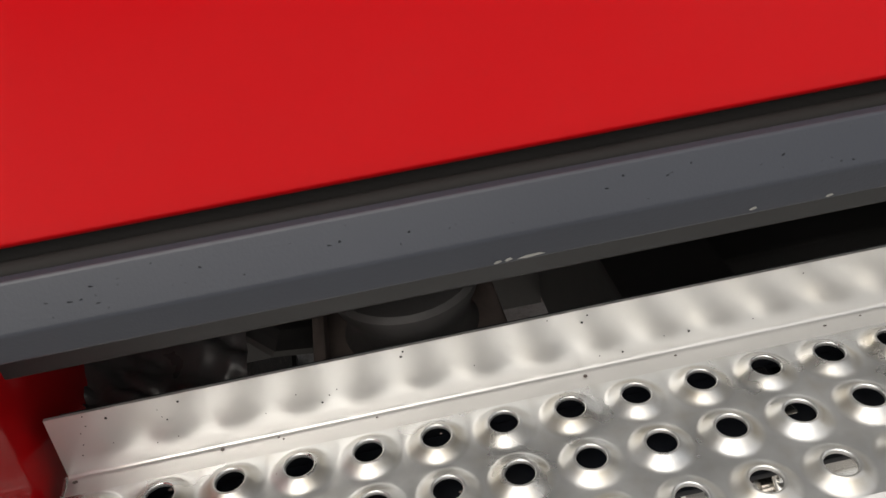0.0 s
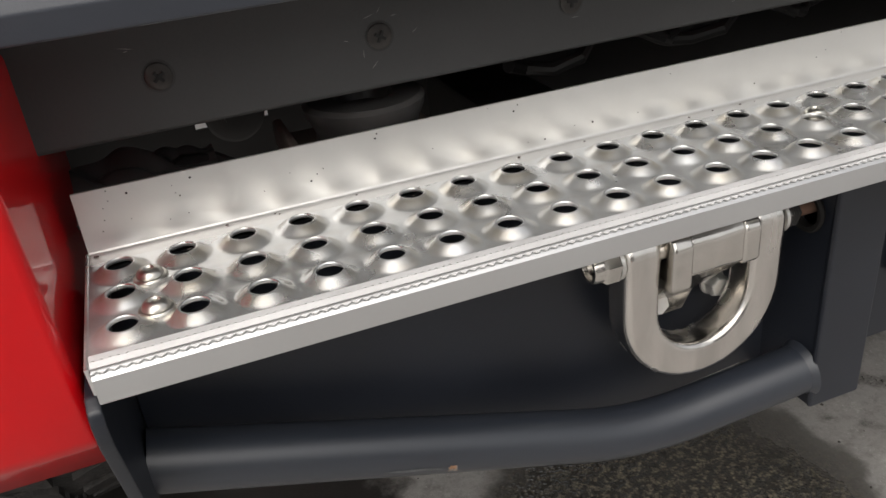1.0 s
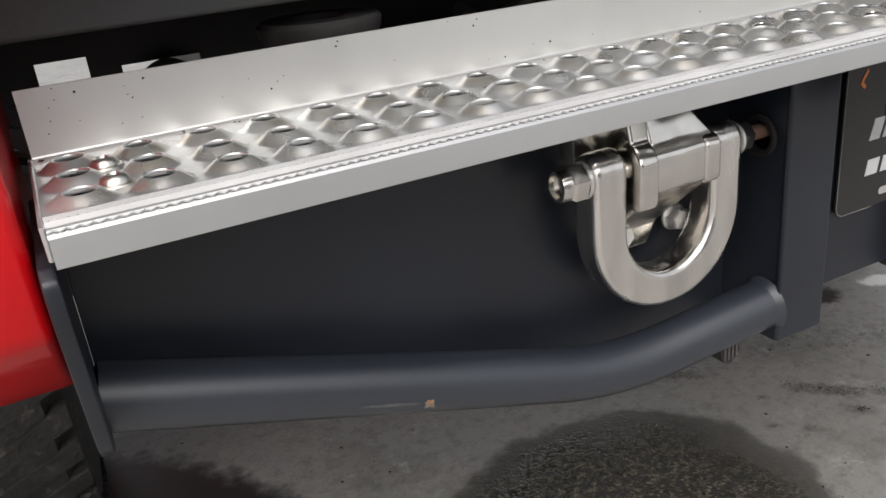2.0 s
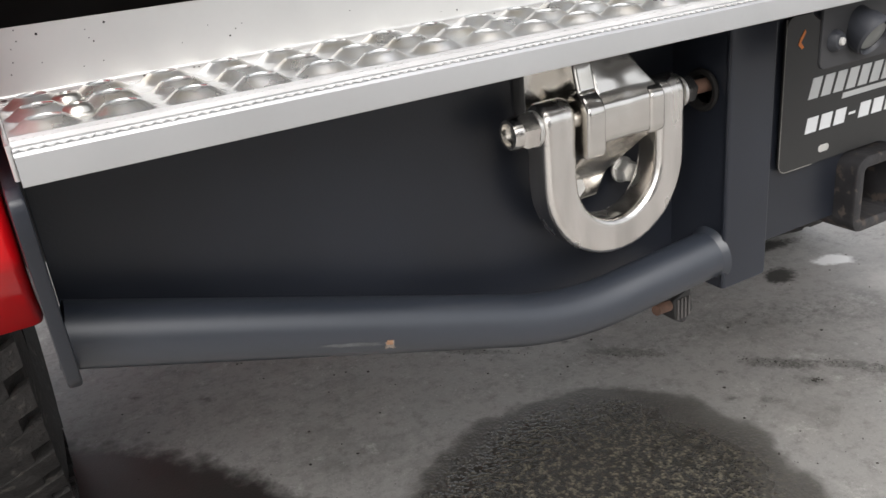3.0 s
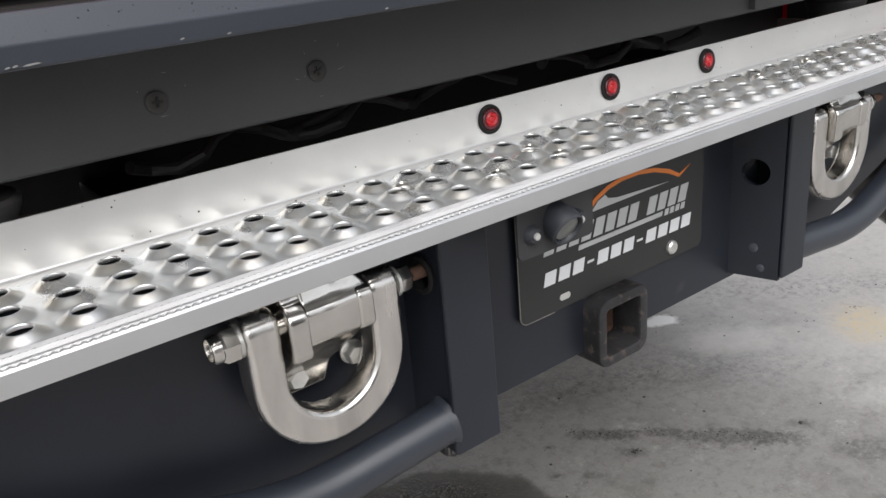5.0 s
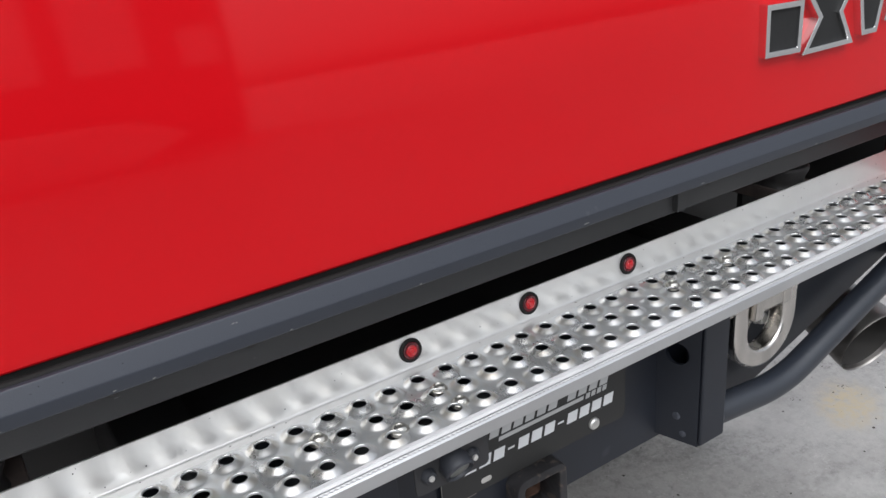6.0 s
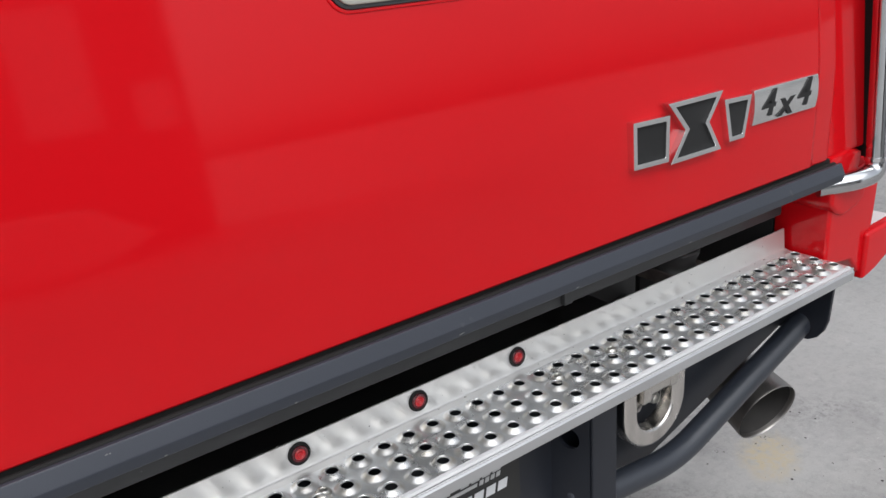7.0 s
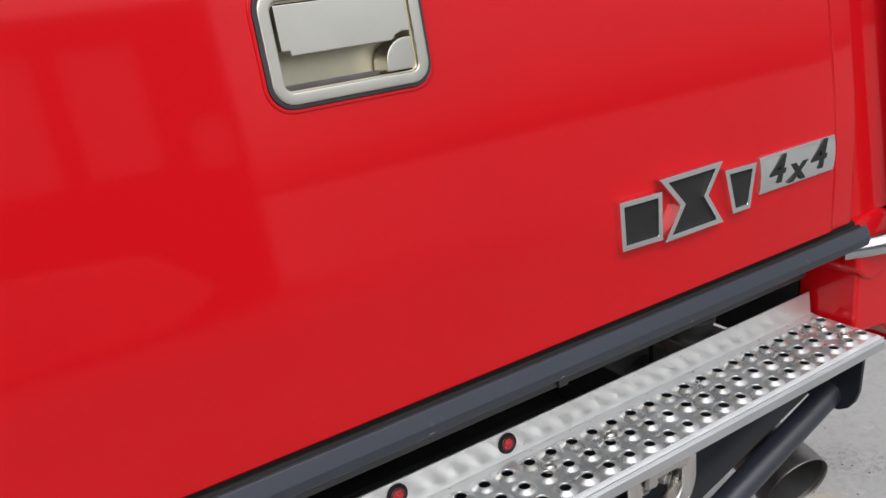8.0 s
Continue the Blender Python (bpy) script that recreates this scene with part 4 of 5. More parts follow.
# scrape and rust on the near tube
def on_tube(x, length, spread, lean, seed):
    """A ragged patch lying on the near tube's skin."""
    rng = random.Random(seed)
    a, d = Vector((-0.004, 0.126, 0.7774)), Vector((0.362, -0.011, -0.1119))
    c = a + d * ((x + 0.004) / 0.362)
    d.normalize()
    bm = bmesh.new()

    def skin(s, turn):
        w = radians(turn)
        out = Vector((0, -math.cos(w), -math.sin(w)))
        return bm.verts.new(c + d * s + out * 0.0216)

    mid = skin(0, lean)
    ring_ = [skin(length * math.cos(t) * k, lean + spread * math.sin(t) * k) for t, k in [(2 * math.pi * i / 22, 0.65 + 0.5 * rng.random()) for i in range(22)]]
    for p, q in zip(ring_, ring_[1:] + ring_[:1]):
        bm.faces.new((mid, p, q))
    return bm


on_bumper("scrape", on_tube(0.165, 0.025, 5.5, 17, 3), SCRAPED, "pale scrape on the tube")
on_bumper("drip", on_tube(0.1915, 0.0046, 19.0, 24, 8), DRIP, "pale drip below the rust spot")
on_bumper("rust_spot", on_tube(0.1912, 0.0030, 7.0, 14, 5), RUSTSPOT, "small rust spot on the tube")

GUS = [(0.040, 0.893), (0.032, 0.888), (0.030, 0.880), (0.033, 0.864), (0.066, 0.790), (0.074, 0.774), (0.083, 0.764), (0.094, 0.758), (0.106, 0.756), (0.130, 0.756), (0.163, 0.768), (0.163, 0.893)]
FAR_GUS = [(0.066, 0.893), (0.062, 0.886), (0.060, 0.872), (0.064, 0.802), (0.070, 0.781), (0.082, 0.764), (0.098, 0.754), (0.130, 0.750), (0.163, 0.764), (0.163, 0.893)]
for a, b, edge in ((-0.012, -0.004, GUS), (1.604, 1.612, FAR_GUS)):
    on_bumper("end_gusset", slab(edge, "x", a, b, 0.0020), NAVY, "painted steel end gusset")

# hitch receiver
cx, cz = 0.791, 0.6655
receiver = on_bumper("hitch_receiver", ring(rounded(cx - 0.0415, cx + 0.0415, cz - 0.0430, cz + 0.0430, 0.0170), rounded(cx - 0.0280, cx + 0.0280, cz - 0.0290, cz + 0.0290, 0.004), "y", 0.1300, 0.175, 0.0040),
                     HITCH, "worn black square hitch receiver with bare rusty edges")
on_bumper("receiver_tube", ring(rounded(cx - 0.0330, cx + 0.0330, cz - 0.0330, cz + 0.0330, 0.008), rounded(cx - 0.0285, cx + 0.0285, cz - 0.0295, cz + 0.0295, 0.004), "y", 0.1752, 0.42), RUST, "rusty inside of the receiver", owner=receiver)
on_bumper("receiver_back", box(cx - 0.0284, cx + 0.0284, 0.300, 0.305, cz - 0.0294, cz + 0.0294), RUST, owner=receiver)
bm = sweep(bent([(0.560, 0.240, 0.660), (0.575, 0.242, 0.575), (0.596, 0.245, 0.552)], 0.03), 0.006, 12)
plug = on_bumper("hanging_plug", slab([(0.594, 0.556), (0.622, 0.566), (0.626, 0.536), (0.612, 0.522), (0.598, 0.530)], "y", 0.234, 0.258, 0.003), BLACK, "black ribbed connector hanging under the bumper")
on_bumper("plug_lead", bm, BLACK, owner=plug)
for i in range(4):
    on_bumper("plug_rib", box(0.600 + 0.0055 * i, 0.6028 + 0.0055 * i, 0.2325, 0.2345, 0.531, 0.556), DUSTY, owner=plug)
on_bumper("lead_end", lathe([(0, 0), (0, 0.007), (0.022, 0.006), (0.024, 0)], (0.592, 0.240, 0.550), (-1, -0.2, 0.1), 16), RUST, "small orange-brown lead end", owner=plug)


# ---- step on the bumper ----
step = thing("bumper_step", "aluminium bumper step with raised drainage holes and a serrated nosing", "step", at=(MID, 0.09, 0.893))
STEP = Matrix.Translation((-MID, -0.09, -0.893))


def on_step(name, bm, mat, label="", sharp=32.0, weighted=True):
    bmesh.ops.transform(bm, matrix=STEP, verts=bm.verts[:])
    return part(name, bm, mat, step, label, sharp, weighted)


PITCH, X0, ROWS_Y, SHEET = 0.0357, 0.0145, (0.056, 0.091, 0.126), 0.9145
SEG = 24
PROFILE = ((0.0104, 0.0010), (0.0074, 0.0028), (0.0075, 0.0044), (0.0078, 0.0051), (0.0084, 0.0053), (0.0091, 0.0049), (0.0114, 0.0034), (0.0138, 0.0016), (0.0150, 0.0008), (0.0162, 0.0002), (0.0173, 0.0))
verts, faces = [], []
for row in ROWS_Y:
    for k in range(45):
        cx, cy = X0 + PITCH * k, row
        jig = 1 + 0.04 * math.sin(k * 12.9 + row * 310)
        start = len(verts)
        for r, h in PROFILE:
            for i in range(SEG):
                a = 2 * math.pi * i / SEG
                verts.append((cx + r * math.cos(a), cy + r * math.sin(a), SHEET + h * jig))
        for i in range(SEG):
            a = 2 * math.pi * i / SEG
            c, s = math.cos(a), math.sin(a)
            m = max(abs(c), abs(s))
            verts.append((cx + PITCH / 2 * c / m, cy + 0.0175 * s / m, SHEET))
        for j in range(len(PROFILE)):
            for i in range(SEG):
                p, q = start + j * SEG, start + (j + 1) * SEG
                faces.append((p + i, p + (i + 1) % SEG, q + (i + 1) % SEG, q + i))
me = bpy.data.meshes.new("tread")
me.from_pydata(verts, [], faces)
bm = bmesh.new()
bm.from_mesh(me)
bpy.data.meshes.remove(me)
bmesh.ops.remove_doubles(bm, verts=bm.verts[:], dist=0.00005)
on_step("tread_sheet", bm, TREAD, "worn polished tread sheet with raised holes", sharp=70, weighted=False)
# the rest of the extrusion: back strip, upright back, end lips
XL, XR = X0 - PITCH / 2, X0 + PITCH * 44.5
BACK = [(0.1435, SHEET), (0.1535, SHEET)] + [(0.1542 + 0.0030 * math.sin(radians(a)), SHEET + 0.0031 - 0.0030 * math.cos(radians(a))) for a in range(0, 86, 17)]
BACK += [(0.1608, 0.9532), (0.1628, 0.9532), (0.1592, SHEET + 0.002), (0.1560, SHEET - 0.002), (0.1435, SHEET - 0.002)]
on_step("back_upright", slab(BACK, "x", XL, XR, 0.0), ALU, "bright aluminium upright back of the step")
NOSE = [(0.0385, SHEET), (0.0385, SHEET - 0.002), (0.0310, SHEET - 0.002), (0.0310, 0.8945), (0.0278, 0.8945), (0.0272, 0.8960), (0.0276, 0.9085), (0.0292, 0.9100), (0.0280, 0.9080), (0.0286, 0.9086),
        (0.0345, 0.9122), (0.0375, 0.9140)]
on_step("nosing", slab(NOSE, "x", XL, XR, 0.0), LIP, "extruded aluminium nosing")
# two thin steps with sawtooth front edges: (back y, front y, tooth, back z, front z, count)
for yb, yf, tooth, zb, zf, count in ((0.0392, 0.0352, 0.0010, 0.9156, 0.9142, 400), (0.0356, 0.0294, 0.0015, 0.9143, 0.9108, 292)):
    verts, faces = [], []
    for i in range(2 * count + 1):
        x = XL + (XR - XL) * i / (2 * count)
        y = yf + tooth * (i % 2)
        zt = zf + (zb - zf) * (y - yf) / (yb - yf)
        verts += [(x, yb, zb), (x, y, zt), (x, y, zt - 0.0008)]
        if i:
            q = len(verts) - 6
            faces += [(q, q + 3, q + 4, q + 1), (q + 1, q + 4, q + 5, q + 2)]
    me = bpy.data.meshes.new("teeth")
    me.from_pydata(verts, [], faces)
    bm = bmesh.new()
    bm.from_mesh(me)
    bpy.data.meshes.remove(me)
    tagged(on_step("serration", bm, SERRATED, "fine serrated grip ridge", sharp=30), kind="stuff")
for a, b in ((XL - 0.0025, XL), (XR, XR + 0.0025)):
    on_step("end_lip", slab([(0.0300, 0.9140), (0.1500, 0.9143), (0.1570, 0.9165), (0.1520, 0.9000), (0.0340, 0.8960)], "x", a, b, 0.0008), TREAD)
for x, y in ((0.030, 0.110), (0.031, 0.071), (0.492, 0.104), (0.562, 0.066), (0.632, 0.102), (0.635, 0.067), (0.994, 0.106), (1.101, 0.109), (1.564, 0.108), (1.564, 0.071)):
    bm = lathe([(-0.003, 0.0098), (0.0006, 0.0098), (0.0013, 0.0092), (0.0016, 0.0078), (0.0038, 0.0071), (0.0053, 0.0054), (0.0057, 0.0032), (0.0045, 0.0025), (0.0043, 0)], (x, y, SHEET), (0, 0, 1), 20)
    on_step("button_bolt", bm, BUTTON, "domed bolt holding the tread down")

# dark specks of dirt on the upright back
rng = random.Random(4)
bm = bmesh.new()
for k in range(70):
    s = rng.random()
    x = 0.004 + 0.14 * rng.random() ** 1.5 if k < 15 else XL + (XR - XL) * rng.random()
    r = 0.00035 + 0.0005 * rng.random() ** 2
    c = Vector((x, 0.1572 + 0.0035 * s, 0.9205 + 0.0310 * s))
    vs = [bm.verts.new(c + Vector((r * math.cos(a) * (0.7 + 0.6 * rng.random()), -0.0004 + 0.18 * r * math.sin(a), r * math.sin(a)))) for a in [2 * math.pi * n / 6 for n in range(6)]]
    bm.faces.new(vs)
tagged(on_step("dirt_specks", bm, FLATBLACK, "small dark specks of dirt"), kind="stuff")

# crumbs of dirt lying on the tread
bm = bmesh.new()
for k in range(46):
    x = XL + (XR - XL) * rng.random()
    y = 0.1505 + 0.004 * rng.random() if k < 26 else 0.045 + 0.1 * rng.random()
    r = 0.0005 + 0.0007 * rng.random() ** 2
    made = bmesh.ops.create_icosphere(bm, subdivisions=1, radius=r)
    bmesh.ops.transform(bm, matrix=Matrix.Translation((x, y, SHEET + r * 0.6)) @ Matrix.Diagonal((1.0 + rng.random(), 1.0, 0.7, 1)), verts=made["verts"])
tagged(on_step("dirt_crumbs", bm, MOUNTBRACKET, "brown crumbs of dirt on the tread"), kind="stuff")

# red marker lights in the step's back
for x in (0.634, 0.802, 0.968):
    light = thing("marker_light", "small round red marker light in a black rubber grommet", "marker light", "marker lights in the step", at=(x, 0.1588, 0.9360))
    up = Matrix.Rotation(radians(-6.0), 3, "X")
    for name, prof, mat, label in (("grommet", [(-0.004, 0.0105), (0.002, 0.0142), (0.0040, 0.0138), (0.0050, 0.0120), (0.0040, 0.0100), (0.0, 0.0098)], RUBBER, "black rubber grommet"),
                                   ("lens_rim", [(0.0, 0.0102), (0.0048, 0.0100), (0.0056, 0.0092), (0.0052, 0.0072), (0.0, 0.0072)], DARKRED, "dark red lens rim"),
                                   ("lens", [(0.0, 0.0072), (0.0056, 0.0068), (0.0066, 0.0050), (0.0058, 0.0036), (0.0070, 0.0024), (0.0072, 0)], REDLENS, "glossy red lens")):
        bm = lathe(prof, (0, 0.0018, 0), (0, -1, 0), 28)
        bmesh.ops.rotate(bm, cent=(0, 0, 0), matrix=up, verts=bm.verts[:])
        part(name, bm, mat, light, label)


# ---- tow shackles ----
def tow_shackle(dx):
    sh = thing("tow_shackle", "polished stainless tow shackle hanging from its bumper bracket", "shackle", "tow shackles", at=(0.4085 + dx, 0.118, 0.832))
    cx, py, pz = 0.0, 0.0, 0.0
    arm, low = 0.0555, 0.0460
    line = [(-arm, 0, 0.004), (-arm, 0, -0.012), (-arm, 0, -low + 0.010)]
    line += [(-arm * math.cos(radians(a)), 0, -low - arm * math.sin(radians(a))) for a in range(0, 181, 9)]
    line += [(arm, 0, -low + 0.010), (arm, 0, -0.012), (arm, 0, 0.004)]
    part("bow", sweep(line, 0, flat=(0.0150, 0.0150, 0.0068)), NICKEL, sh, "polished D-shaped bow", sharp=40)
    for s in (-1, 1):
        top = [(-0.01503, -0.016), (0.01503, -0.016)] + [(0.01503 * math.cos(radians(a)), 0.0022 + 0.0164 * math.sin(radians(a))) for a in range(0, 181, 12)]
        part("ear", slab(top, "x", s * arm - 0.01503, s * arm + 0.01503, 0.0060, segments=4), NICKEL, sh, sharp=40)
    part("pin", lathe([(-0.075, 0), (-0.075, 0.0095), (0.080, 0.0095), (0.084, 0.0080), (0.084, 0)], (0, 0, 0), (1, 0, 0), 24), NICKEL, sh)
    bm = lathe([(0, 0.0135), (0.003, 0.0140), (0.003, 0.0), ], (-0.0735, 0, 0), (1, 0, 0), 24)
    part("washer", bm, ZINC, sh)
    bm = hexhead((-0.0735, 0, 0), (-1, 0, 0), 0.0255, 0.0135)
    lathe([(0.0130, 0.0124), (0.0185, 0.0122), (0.0205, 0.0110), (0.0205, 0.0088), (0.0165, 0.0082), (0.0165, 0)], (-0.0735, 0, 0), (-1, 0, 0), 24, bm)
    part("lock_nut", bm, POLISHED, sh, "bright hexagon lock nut")
    part("washer", lathe([(0, 0.0), (0, 0.0135), (0.0028, 0.0135), (0.0028, 0)], (0.0710, 0, 0), (1, 0, 0), 24), ZINC, sh)
    part("end_nut", hexhead((0.0738, 0, 0), (1, 0, 0), 0.0205, 0.014), NICKEL, sh, "hexagon end nut")
    part("rusty_stud", lathe([(0.0, 0.0060), (0.026, 0.0060), (0.028, 0.0045), (0.028, 0)], (0.0890, 0, 0), (1, 0, 0), 20), RUST, sh, "rusty end of the pin")
    # the cast bracket that carries the pin: lofted from loops of (x0, x1, y0, y1, z)
    def loft(loops, bevel):
        bm = bmesh.new()
        rows = [[bm.verts.new(p) for p in ((x0, y0, z), (x1, y0, z), (x1, y1, z), (x0, y1, z))] for x0, x1, y0, y1, z in loops]
        for a, b in zip(rows, rows[1:]):
            for i in range(4):
                bm.faces.new((a[i], a[(i + 1) % 4], b[(i + 1) % 4], b[i]))
        bm.faces.new(rows[0])
        bm.faces.new(rows[-1])
        bmesh.ops.recalc_face_normals(bm, faces=bm.faces[:])
        bevelled(bm, [e for e in bm.edges if e.calc_face_angle(0) > radians(12)], bevel, 4)
        return bm

    bm = loft([(-0.0360, 0.0080, 0.0235, 0.0374, -0.0790), (-0.0345, 0.0130, 0.0170, 0.0374, -0.0560), (-0.0260, 0.0340, -0.0130, 0.0374, -0.0230), (-0.0220, 0.0390, -0.0205, 0.0374, -0.0170),
               (-0.0220, 0.0392, -0.0205, 0.0374, 0.0090), (-0.0220, 0.0385, -0.0150, 0.0374, 0.0165), (-0.0220, 0.0060, 0.0000, 0.0374, 0.0580)], 0.0034)
    bracket = part("shackle_bracket", bm, POLISHED, sh, "polished cast bracket that carries the pin", 40)
    knuckle = [(-0.0200, -0.0290), (-0.0232, -0.0240), (-0.0238, 0.0080), (-0.0200, 0.0150), (-0.0130, 0.0215), (-0.0030, 0.0590), (0.0374, 0.0590), (0.0374, -0.0290)]
    part("bracket_rib", slab(knuckle, "x", -0.0375, -0.0200, 0.0034, segments=4), POLISHED, bracket, sharp=40)
    for x0, x1, out in ((0.0250, 0.0400, -0.0226),):
        rim = [(0.010, -0.0270), (out + 0.004, -0.0215), (out, -0.0170), (out, 0.0090), (out + 0.004, 0.0150), (0.010, 0.0230)]
        part("bracket_rib", slab(rim, "x", x0, x1, 0.0034, segments=4), POLISHED, bracket, sharp=40)
    part("bracket_flange", slab([(-0.064, 0.000), (-0.040, -0.016), (-0.030, 0.010), (-0.030, 0.0535), (-0.064, 0.0535)], "y", 0.0190, 0.0374, 0.0025), POLISHED, bracket)
    bm = slab([(0.006, 0.0540), (0.030, 0.0540), (0.030, 0.040), (0.024, 0.022)], "x", 0.006, 0.0300, 0.0010)
    part("bracket_web", bm, POLISHED, bracket)
    for x in (-0.0190, 0.0390):
        bm = lathe([(0, 0.0115), (0.002, 0.0115), (0.002, 0)], (x, 0.0300, -0.0645), (0, -1, 0), 20)
        hexhead((x, 0.0280, -0.0645), (0, -1, 0), 0.0170, 0.0110, bm)
        part("bracket_bolt", bm, ZINC, bracket, "zinc hexagon bolt")
    return sh


tow_shackle(0.0)
tow_shackle(0.788)


# ---- dealer plate on the bumper ----
dealer = thing("dealer_plate", "matt black dealer plate with silver and white print", "plate", at=(0.803, 0.152, 0.712))
DEAL = Matrix.Translation((-0.803, -0.152, -0.712))


def on_plate(name, bm, mat, label=""):
    bmesh.ops.transform(bm, matrix=DEAL, verts=bm.verts[:])
    return part(name, bm, mat, dealer, label)


on_plate("plate", slab(rounded(0.651, 0.956, 0.7115, 0.8640, 0.010), "y", 0.1490, 0.1530, 0.0008), PLATE)


def printed(outline, mat, label):
    on_plate("print", slab(outline, "y", 0.1484, 0.14895), mat, label)


def slanted(x0, x1, z0, z1, lean=0.25):
    d = (z1 - z0) * lean
    return [(x0, z0), (x1, z0), (x1 + d, z1), (x0 + d, z1)]


# the trade name and the number as plain slanted bars, with an underline
for x0, n, w in ((0.686, 8, 0.0188), (0.850, 4, 0.0188)):
    for i in range(n):
        printed(slanted(x0 + w * i, x0 + w * i + w * 0.76, 0.7800, 0.8005, 0.3), SILVERPRINT, "plain silver bar in place of a trade name")
printed(slanted(0.738, 0.878, 0.7715, 0.7770), SILVERPRINT, "silver underline")
for i in range(4):
    printed(slanted(0.882 + 0.010 * i, 0.889 + 0.010 * i, 0.7705, 0.7780), SILVERPRINT, "small silver bar")
for x0, n in ((0.685, 3), (0.767, 3), (0.849, 4)):
    for i in range(n):
        printed(slanted(x0 + 0.0215 * i, x0 + 0.0215 * i + 0.0165, 0.7455, 0.7610, 0.2), WHITEPRINT, "white bar in place of a number")
for x0 in (0.7515, 0.8335):
    printed(slanted(x0, x0 + 0.010, 0.7520, 0.7545), WHITEPRINT, "white dash")
def stroke(points, widths):
    """A flat band of varying width along a line of (x, z) pairs."""
    up, down = [], []
    for i, (x, z) in enumerate(points):
        d = Vector(points[min(i + 1, len(points) - 1)]) - Vector(points[max(i - 1, 0)])
        n = Vector((-d.y, d.x)).normalized() * widths[i]
        up.append((x + n.x, z + n.y))
        down.append((x - n.x, z - n.y))
    return up + down[::-1]


arc = [(0.752, 0.8120), (0.768, 0.8230), (0.786, 0.8305), (0.808, 0.8345), (0.836, 0.8350), (0.864, 0.8310), (0.890, 0.8230), (0.908, 0.8140)]
printed(stroke(arc, [0.0030, 0.0028, 0.0026, 0.0025, 0.0025, 0.0025, 0.0026, 0.0020]), ORANGEPRINT, "orange curved stroke")
printed([(0.6752, 0.8500), (0.6765, 0.8470), (0.6705, 0.8385), (0.6748, 0.8335), (0.6722, 0.8318), (0.6668, 0.8365), (0.6690, 0.8420)], ORANGEPRINT, "orange end of the curved stroke")
printed([(0.9075, 0.8112), (0.9290, 0.8228), (0.9145, 0.8175), (0.9095, 0.8158)], ORANGEPRINT, "orange tick")
printed([(0.758, 0.8095), (0.776, 0.8098), (0.890, 0.8108), (0.800, 0.8155), (0.786, 0.8185), (0.781, 0.8235), (0.770, 0.8195)], SILVERPRINT, "silver wedge")
corner = [(0.661 - 0.0104 * math.sin(radians(a)), 0.7215 - 0.0104 * math.cos(radians(a))) for a in range(0, 91, 10)]
edge_line = [(0.700, 0.7111)] + corner + [(0.6506, 0.862)]
on_plate("bare_edge", sweep([(x, 0.1496, z) for x, z in edge_line], 0.0006, 8), GREYSTEEL, "bare bright edge of the plate")
for x, z in ((0.716, 0.725), (0.895, 0.853), (0.716, 0.853)):
    bm = slab(rounded(x - 0.008, x + 0.008, z - 0.0038, z + 0.0038, 0.0036), "y", 0.1486, 0.1489)
    on_plate("slot", bm, ZINC if z < 0.8 else FLATBLACK, "bolt slot in the plate")
on_plate("bolt", lathe([(0, 0.0085), (0.003, 0.0085), (0.005, 0.0065), (0.0055, 0)], (0.896, 0.149, 0.7265), (0, -1, 0), 20), ZINC, "domed zinc bolt")

# ---- trailer socket under the step ----
socket = thing("trailer_socket", "black trailer wiring socket on a bracket under the step", "socket", at=(0.607, 0.046, 0.862))
SOCK = Matrix.Translation((-0.607, -0.046, -0.862))


def on_socket(name, bm, mat, label=""):
    bmesh.ops.transform(bm, matrix=SOCK, verts=bm.verts[:])
    return part(name, bm, mat, socket, label)


bm = slab(rounded(0.562, 0.652, 0.8430, 0.9100, 0.006), "y", 0.0460, 0.0490, 0.0008)
on_socket("bracket_plate", bm, BEZELBLACK, "black steel bracket plate")
SOCKET_AT, SOCKET_AXIS = (0.606, 0.0462, 0.8710), (0, -0.88, -0.47)
bm = lathe([(-0.035, 0.013), (0, 0.0145), (0.004, 0.0165), (0.016, 0.0165), (0.018, 0.0150), (0.016, 0.0135), (0.013, 0.0130), (0.013, 0)], SOCKET_AT, SOCKET_AXIS, 32)
on_socket("socket_body", bm, SOCKETBODY, "round grey-black socket body")
on_socket("socket_face", lathe([(0.0132, 0.0125), (0.0150, 0.0118), (0.0160, 0.006), (0.0162, 0)], SOCKET_AT, SOCKET_AXIS, 28), SOCKETFACE, "dull grey socket face")
for x in (0.577, 0.630):
    bm = lathe([(0, 0.0088), (0.003, 0.0080), (0.006, 0.0062), (0.007, 0)], (x, 0.046, 0.864), (0, -1, 0), 16)
    on_socket("lug", bm, SOCKETBODY)
    on_socket("lug_screw", lathe([(0.0062, 0.0034), (0.0082, 0.0030), (0.0088, 0)], (x, 0.046, 0.864), (0, -1, 0), 14), ZINC, "bright screw")
line = bent([(0.5830, 0.140, 0.846), (0.5815, 0.141, 0.856), (0.5835, 0.142, 0.868)], 0.006)
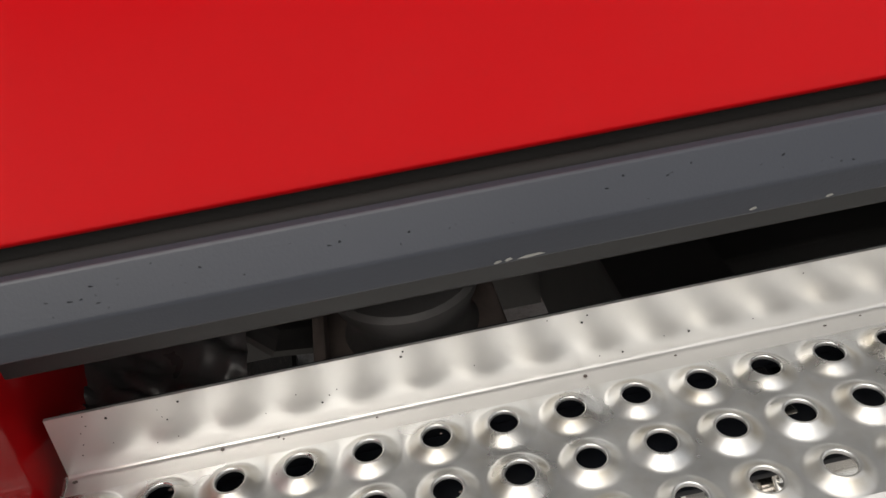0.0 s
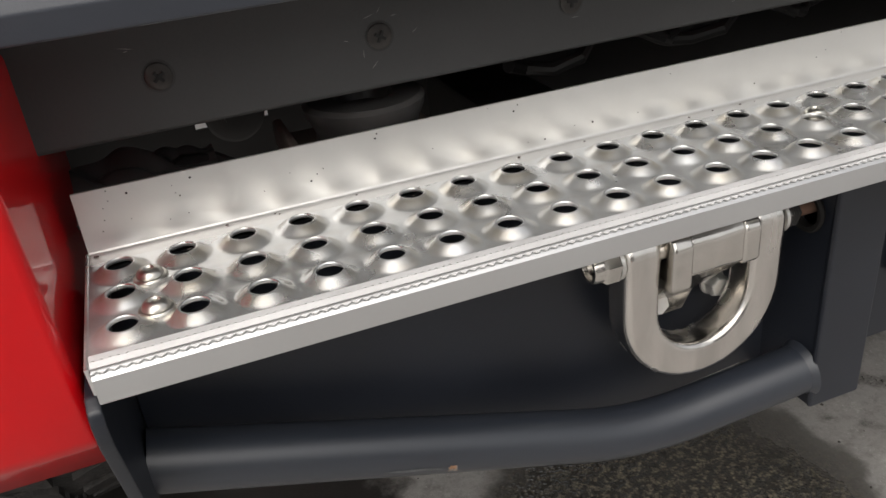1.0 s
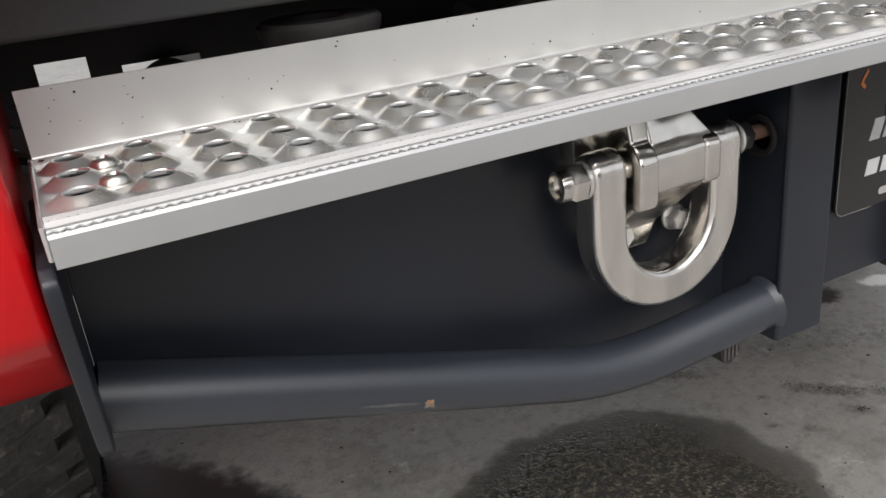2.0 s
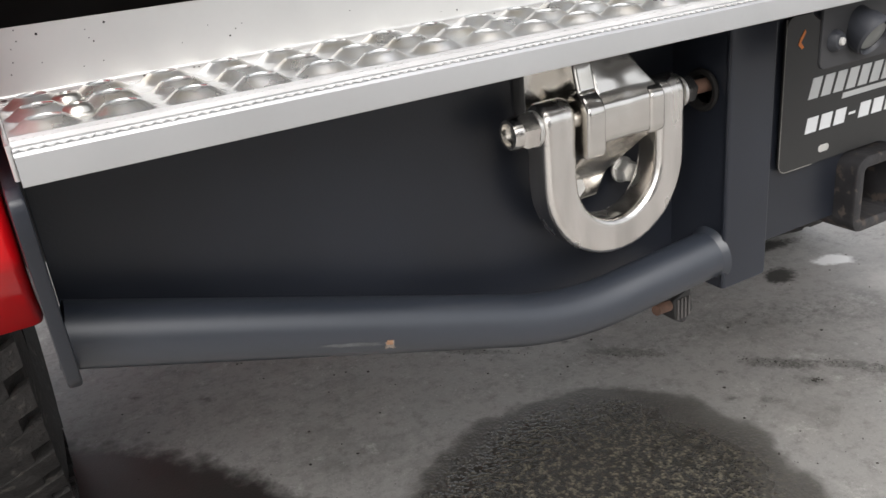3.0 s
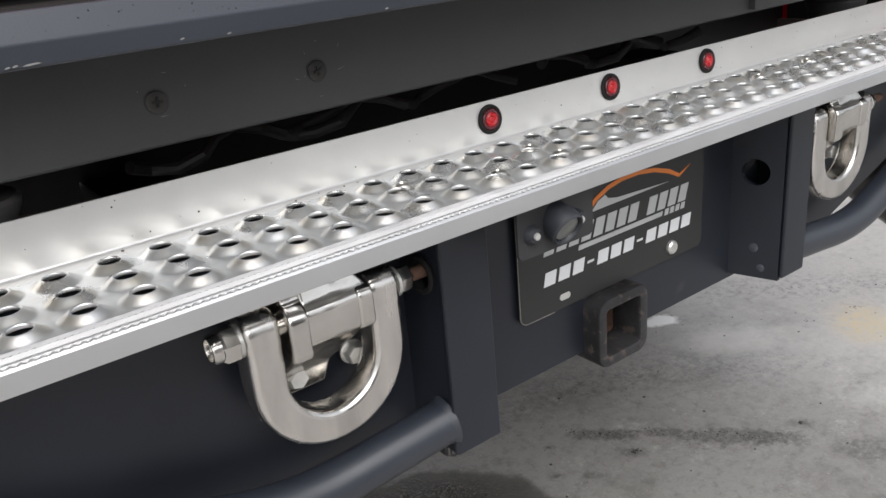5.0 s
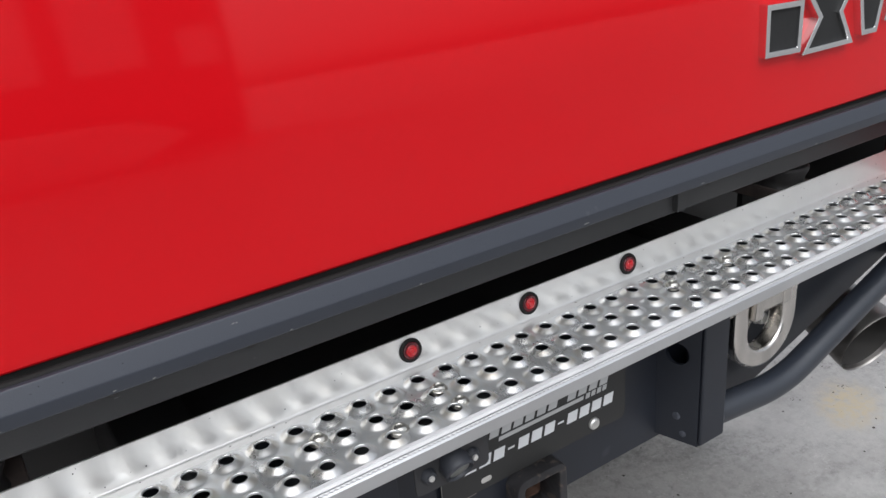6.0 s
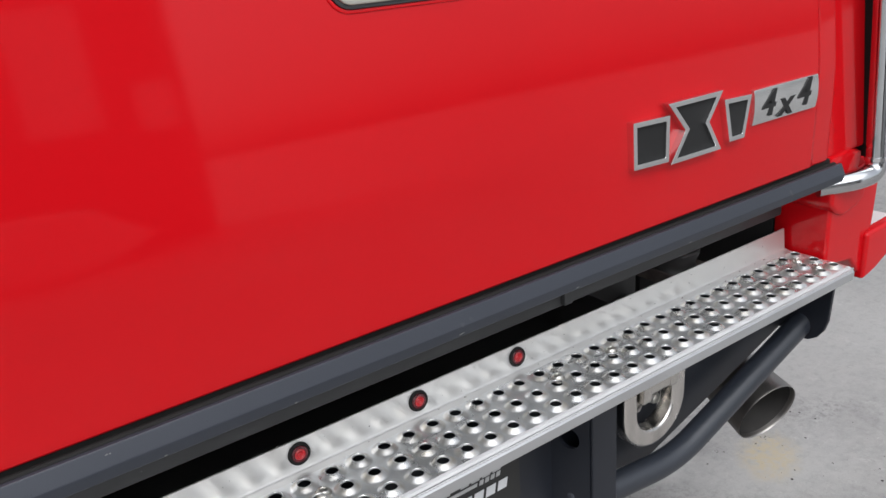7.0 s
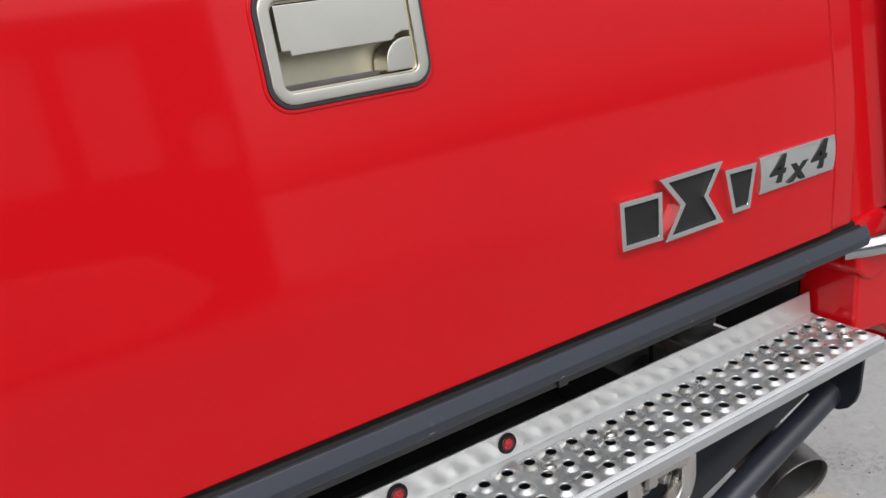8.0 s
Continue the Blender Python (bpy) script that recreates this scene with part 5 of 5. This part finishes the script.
on_socket("wire_sleeve", sweep([(0.5835, 0.142, 0.868), (0.582, 0.140, 0.8815)], 0.0045, 10), BLACK)
on_socket("wire", sweep(line, 0.0022, 10), DARKRED, "dull red lead beside the socket")

# ---- dark shed across the yard, seen only as a soft reflection in the tailgate ----
DARKCLAD = material("dark_brown_cladding", (0.075, 0.068, 0.065), 0.6, vary=0.2, scale=0.8, fine=20, bump=0.1)
# panes painted pale for the sky their glass would mirror
PALEPANE = material("pale_sky_mirror_pane", (0.85, 0.85, 0.84), 0.12, vary=0.06, scale=1.2, fine=20, bump=0.0)
shed = tagged(part("wall_shed", box(-3.2, 2.90, -7.3, -7.0, 0.0, 3.4), DARKCLAD), "dark shed wall with pale windows", "wall", kind="structure")
for n, (x0, x1, z0, z1) in enumerate(((0.30, 1.28, 1.80, 3.10), (1.40, 2.16, 1.80, 3.10), (2.36, 2.84, 1.70, 2.30), (-1.9, -0.4, 1.8, 3.0))):
    w = tagged(thing("window_%d" % (n + 1), "pale shed window in a dark frame", "window", kind="structure", at=((x0 + x1) / 2, -7.0, z0)))
    at = Matrix.Translation((-(x0 + x1) / 2, 7.0, -z0))
    for name, bm, mat in (("pane", box(x0 + 0.05, x1 - 0.05, -7.0, -6.98, z0 + 0.05, z1 - 0.05), PALEPANE),
                          ("window_frame", ring([(x0, z0), (x1, z0), (x1, z1), (x0, z1)], [(x0 + 0.05, z0 + 0.05), (x1 - 0.05, z0 + 0.05), (x1 - 0.05, z1 - 0.05), (x0 + 0.05, z1 - 0.05)], "y", -6.96, -7.0), DARKCLAD)):
        bmesh.ops.transform(bm, matrix=at, verts=bm.verts[:])
        part(name, bm, mat, w)
# made-up pale block, out of view, for a low pale reflection
bm = slab([(-0.7, 0.0), (1.55, 0.0), (1.95, 0.55), (1.55, 1.05), (-0.4, 1.25), (-0.7, 1.2)], "y", -0.35, 0.35, 0.05)
block = tagged(part("reflection_block", bm, material("pale_block", (0.70, 0.69, 0.66), 0.6, vary=0.1, scale=2.0, fine=40, bump=0.3)), "unseen pale block added for a low pale reflection in the tailgate", "barrier")
block.location = (0, -5.9, 0)
